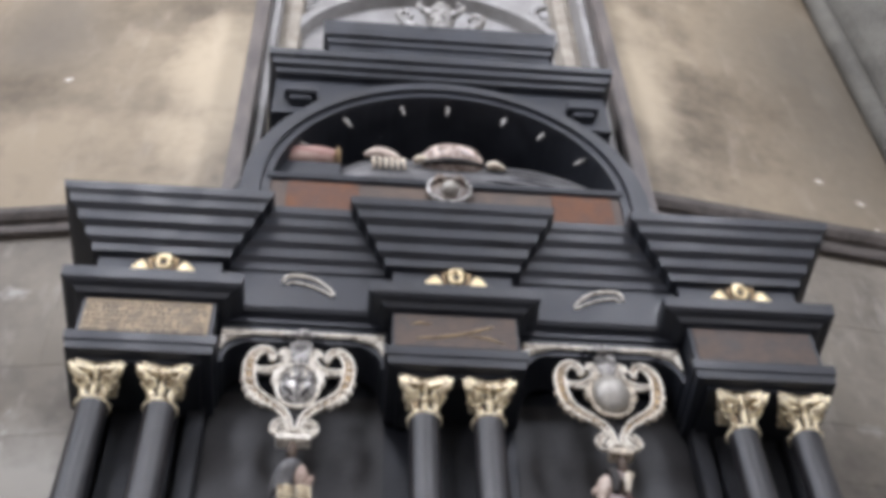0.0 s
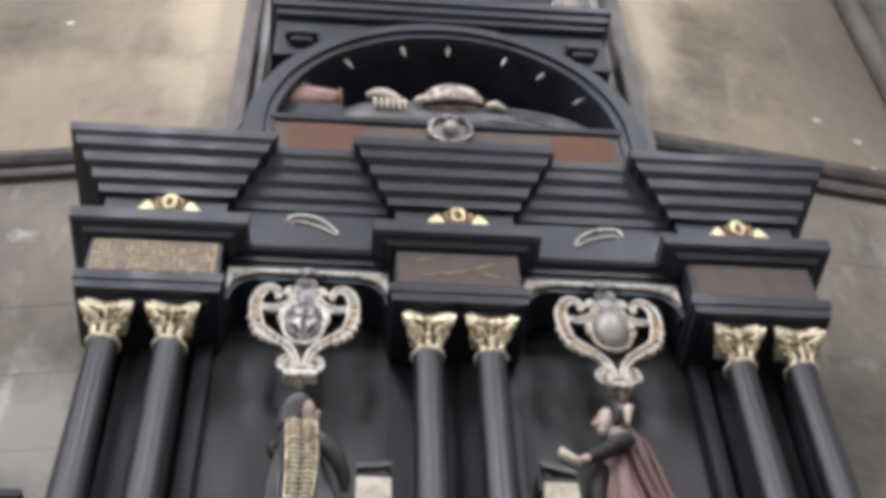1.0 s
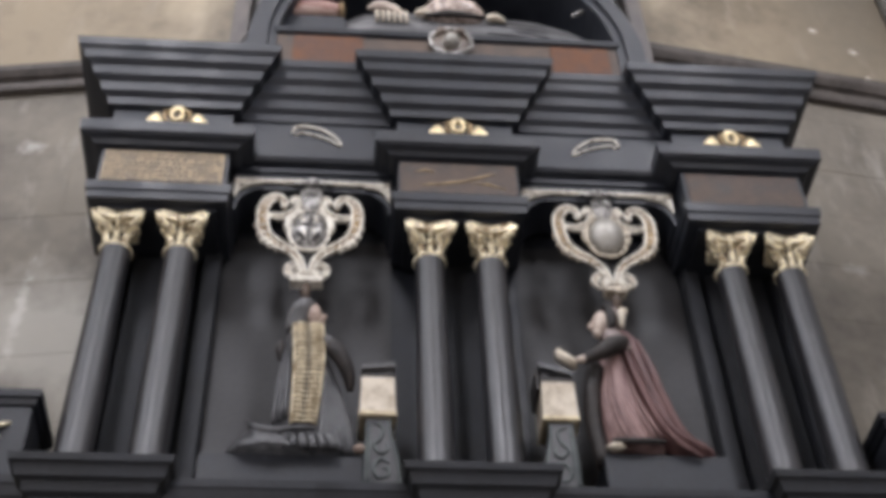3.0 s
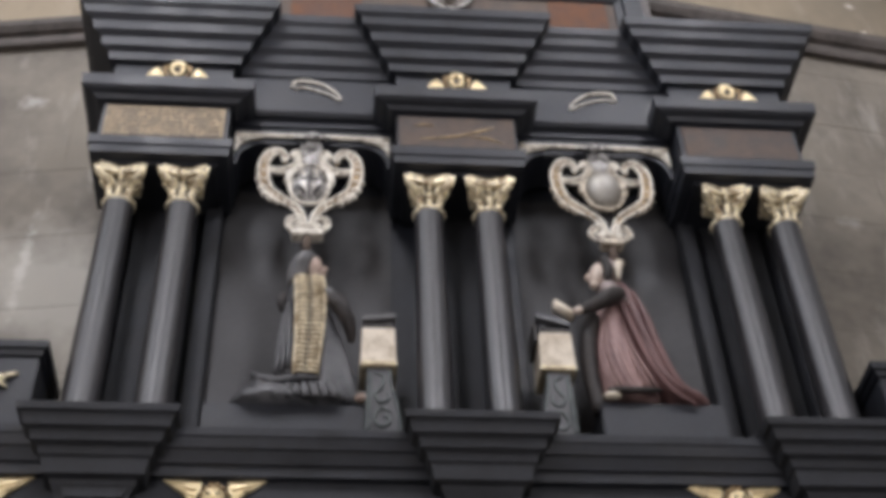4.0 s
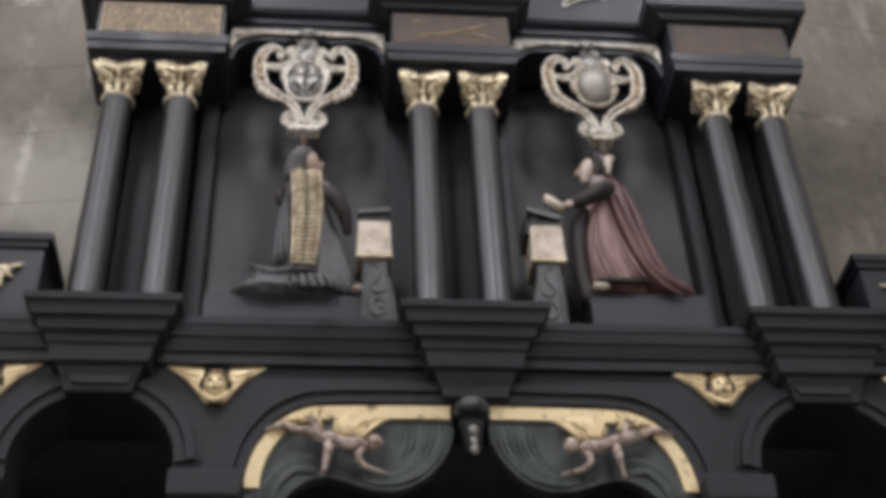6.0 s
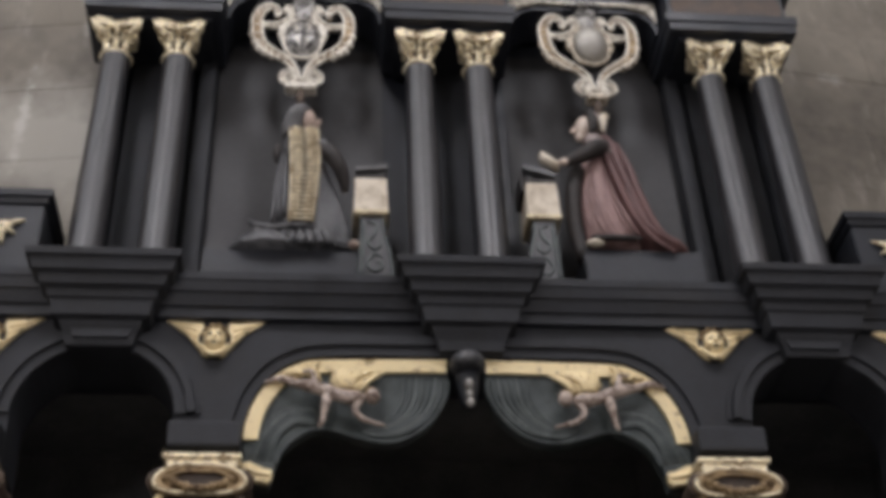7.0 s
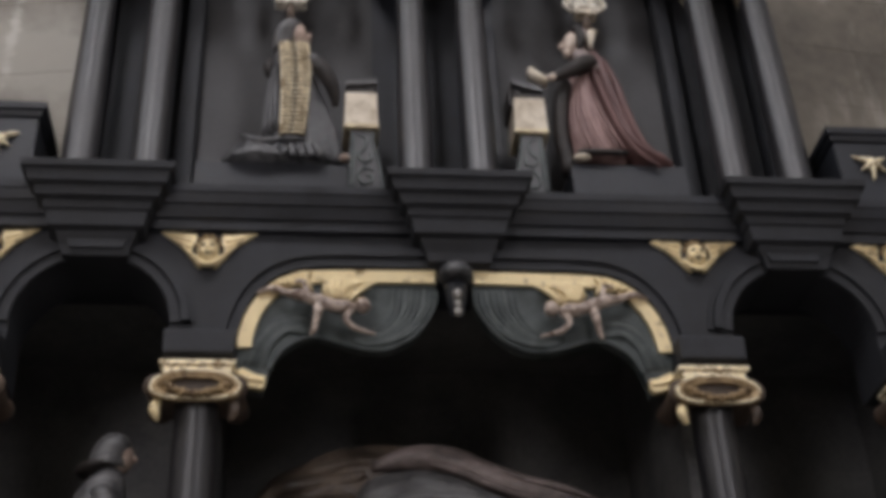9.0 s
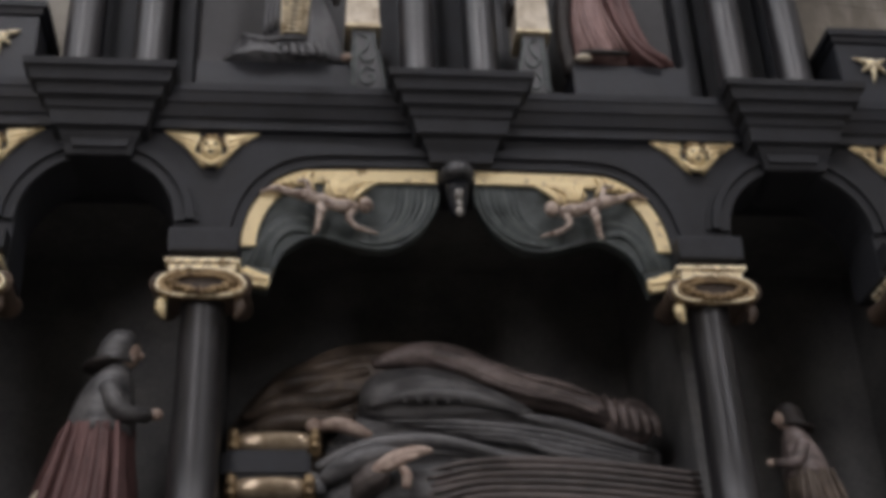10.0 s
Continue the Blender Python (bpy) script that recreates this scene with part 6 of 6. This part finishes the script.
fr = thing("upper_frame", (0, 0.3, 7.2), "grey stone panel in a dark brown pilaster frame", "frame", kind="structure")
bm = bmesh.new()
box(bm, -1.2, 1.2, 0.62, 0.7, 7.2, 13.0)
part("panel", bm, GREYPANEL, fr)
for s in (-1, 1):
    bm = bmesh.new()
    box(bm, s * 1.20, s * 1.30, 0.16, 0.7, 7.2, 13.0, 0.008)
    part("pilaster", bm, WOOD, fr)
    bm = bmesh.new()
    box(bm, s * 1.135, s * 1.198, 0.28, 0.62, 7.2, 13.0, 0.008)
    part("inner_strip", bm, GREYPANEL, fr)
    bm = bmesh.new()
    tube(bm, [(s * 0.965 + 0.12 * math.cos(a * math.tau / 14), 0.60, 11.21 + 0.15 * math.sin(a * math.tau / 14)) for a in range(15)], [0.03] * 15, 8, 2)
    ell(bm, (s * 0.965, 0.6, 11.21), (0.06, 0.03, 0.07))
    part("rosette", bm, GREYPANEL, fr, "pale carved rosette", smooth=True)
bm = bmesh.new()
ribbon(bm, arc(0, 10.22, 1.13, 1.13, 172, 8, 36), arc(0, 10.22, 1.05, 1.05, 172, 8, 36), 0.5, 0.62)
part("arch_rib", bm, GREYPANEL, fr, "pale arched rib")


# ---- wall stones, course by course ----
shared = {}
for side in (-1, 1):
    rows = random.Random(11 + side)
    z = 4.2
    m = wall_matrix(side)
    count = 0
    top_z = 8.1 if side < 0 else 8.4
    while z < top_z - 0.1:
        hgt = min(rows.choice((0.44, 0.52, 0.60)), round(top_z - z, 3))
        u = rows.uniform(-0.5, 0.0)
        while u < 3.4:
            wid = rows.choice((0.8, 1.0, 1.25))
            a, b = max(u, 0.14 if z > 4.6 else 1.62), u + wid
            if b - a > 0.2 and count < 290:
                key = (round(b - a, 2), hgt)
                if key not in shared:
                    bm = bmesh.new()
                    box(bm, 0.001, key[0] - 0.001, 0.0, 0.05, 0.001, hgt - 0.001)
                    front = [e for e in bm.edges if all(v.co.y < 0.001 for v in e.verts)]
                    bmesh.ops.bevel(bm, geom=front, offset=0.0012, segments=1, affect="EDGES")
                    bmesh.ops.recalc_face_normals(bm, faces=bm.faces)
                    me = bpy.data.meshes.new("stone_block")
                    bm.to_mesh(me)
                    bm.free()
                    me.materials.append(STONE)
                    shared[key] = me
                ob = new("stone_block", shared[key])
                ob.parent = stone_walls[side]
                at = m @ Vector((a if side > 0 else a + key[0], rows.uniform(0.007, 0.0095), z))
                ob.matrix_basis = Matrix.Translation(at) @ Matrix.Rotation(math.atan(BEND) * side, 4, "Z")
                count += 1
            u = b
        z += hgt
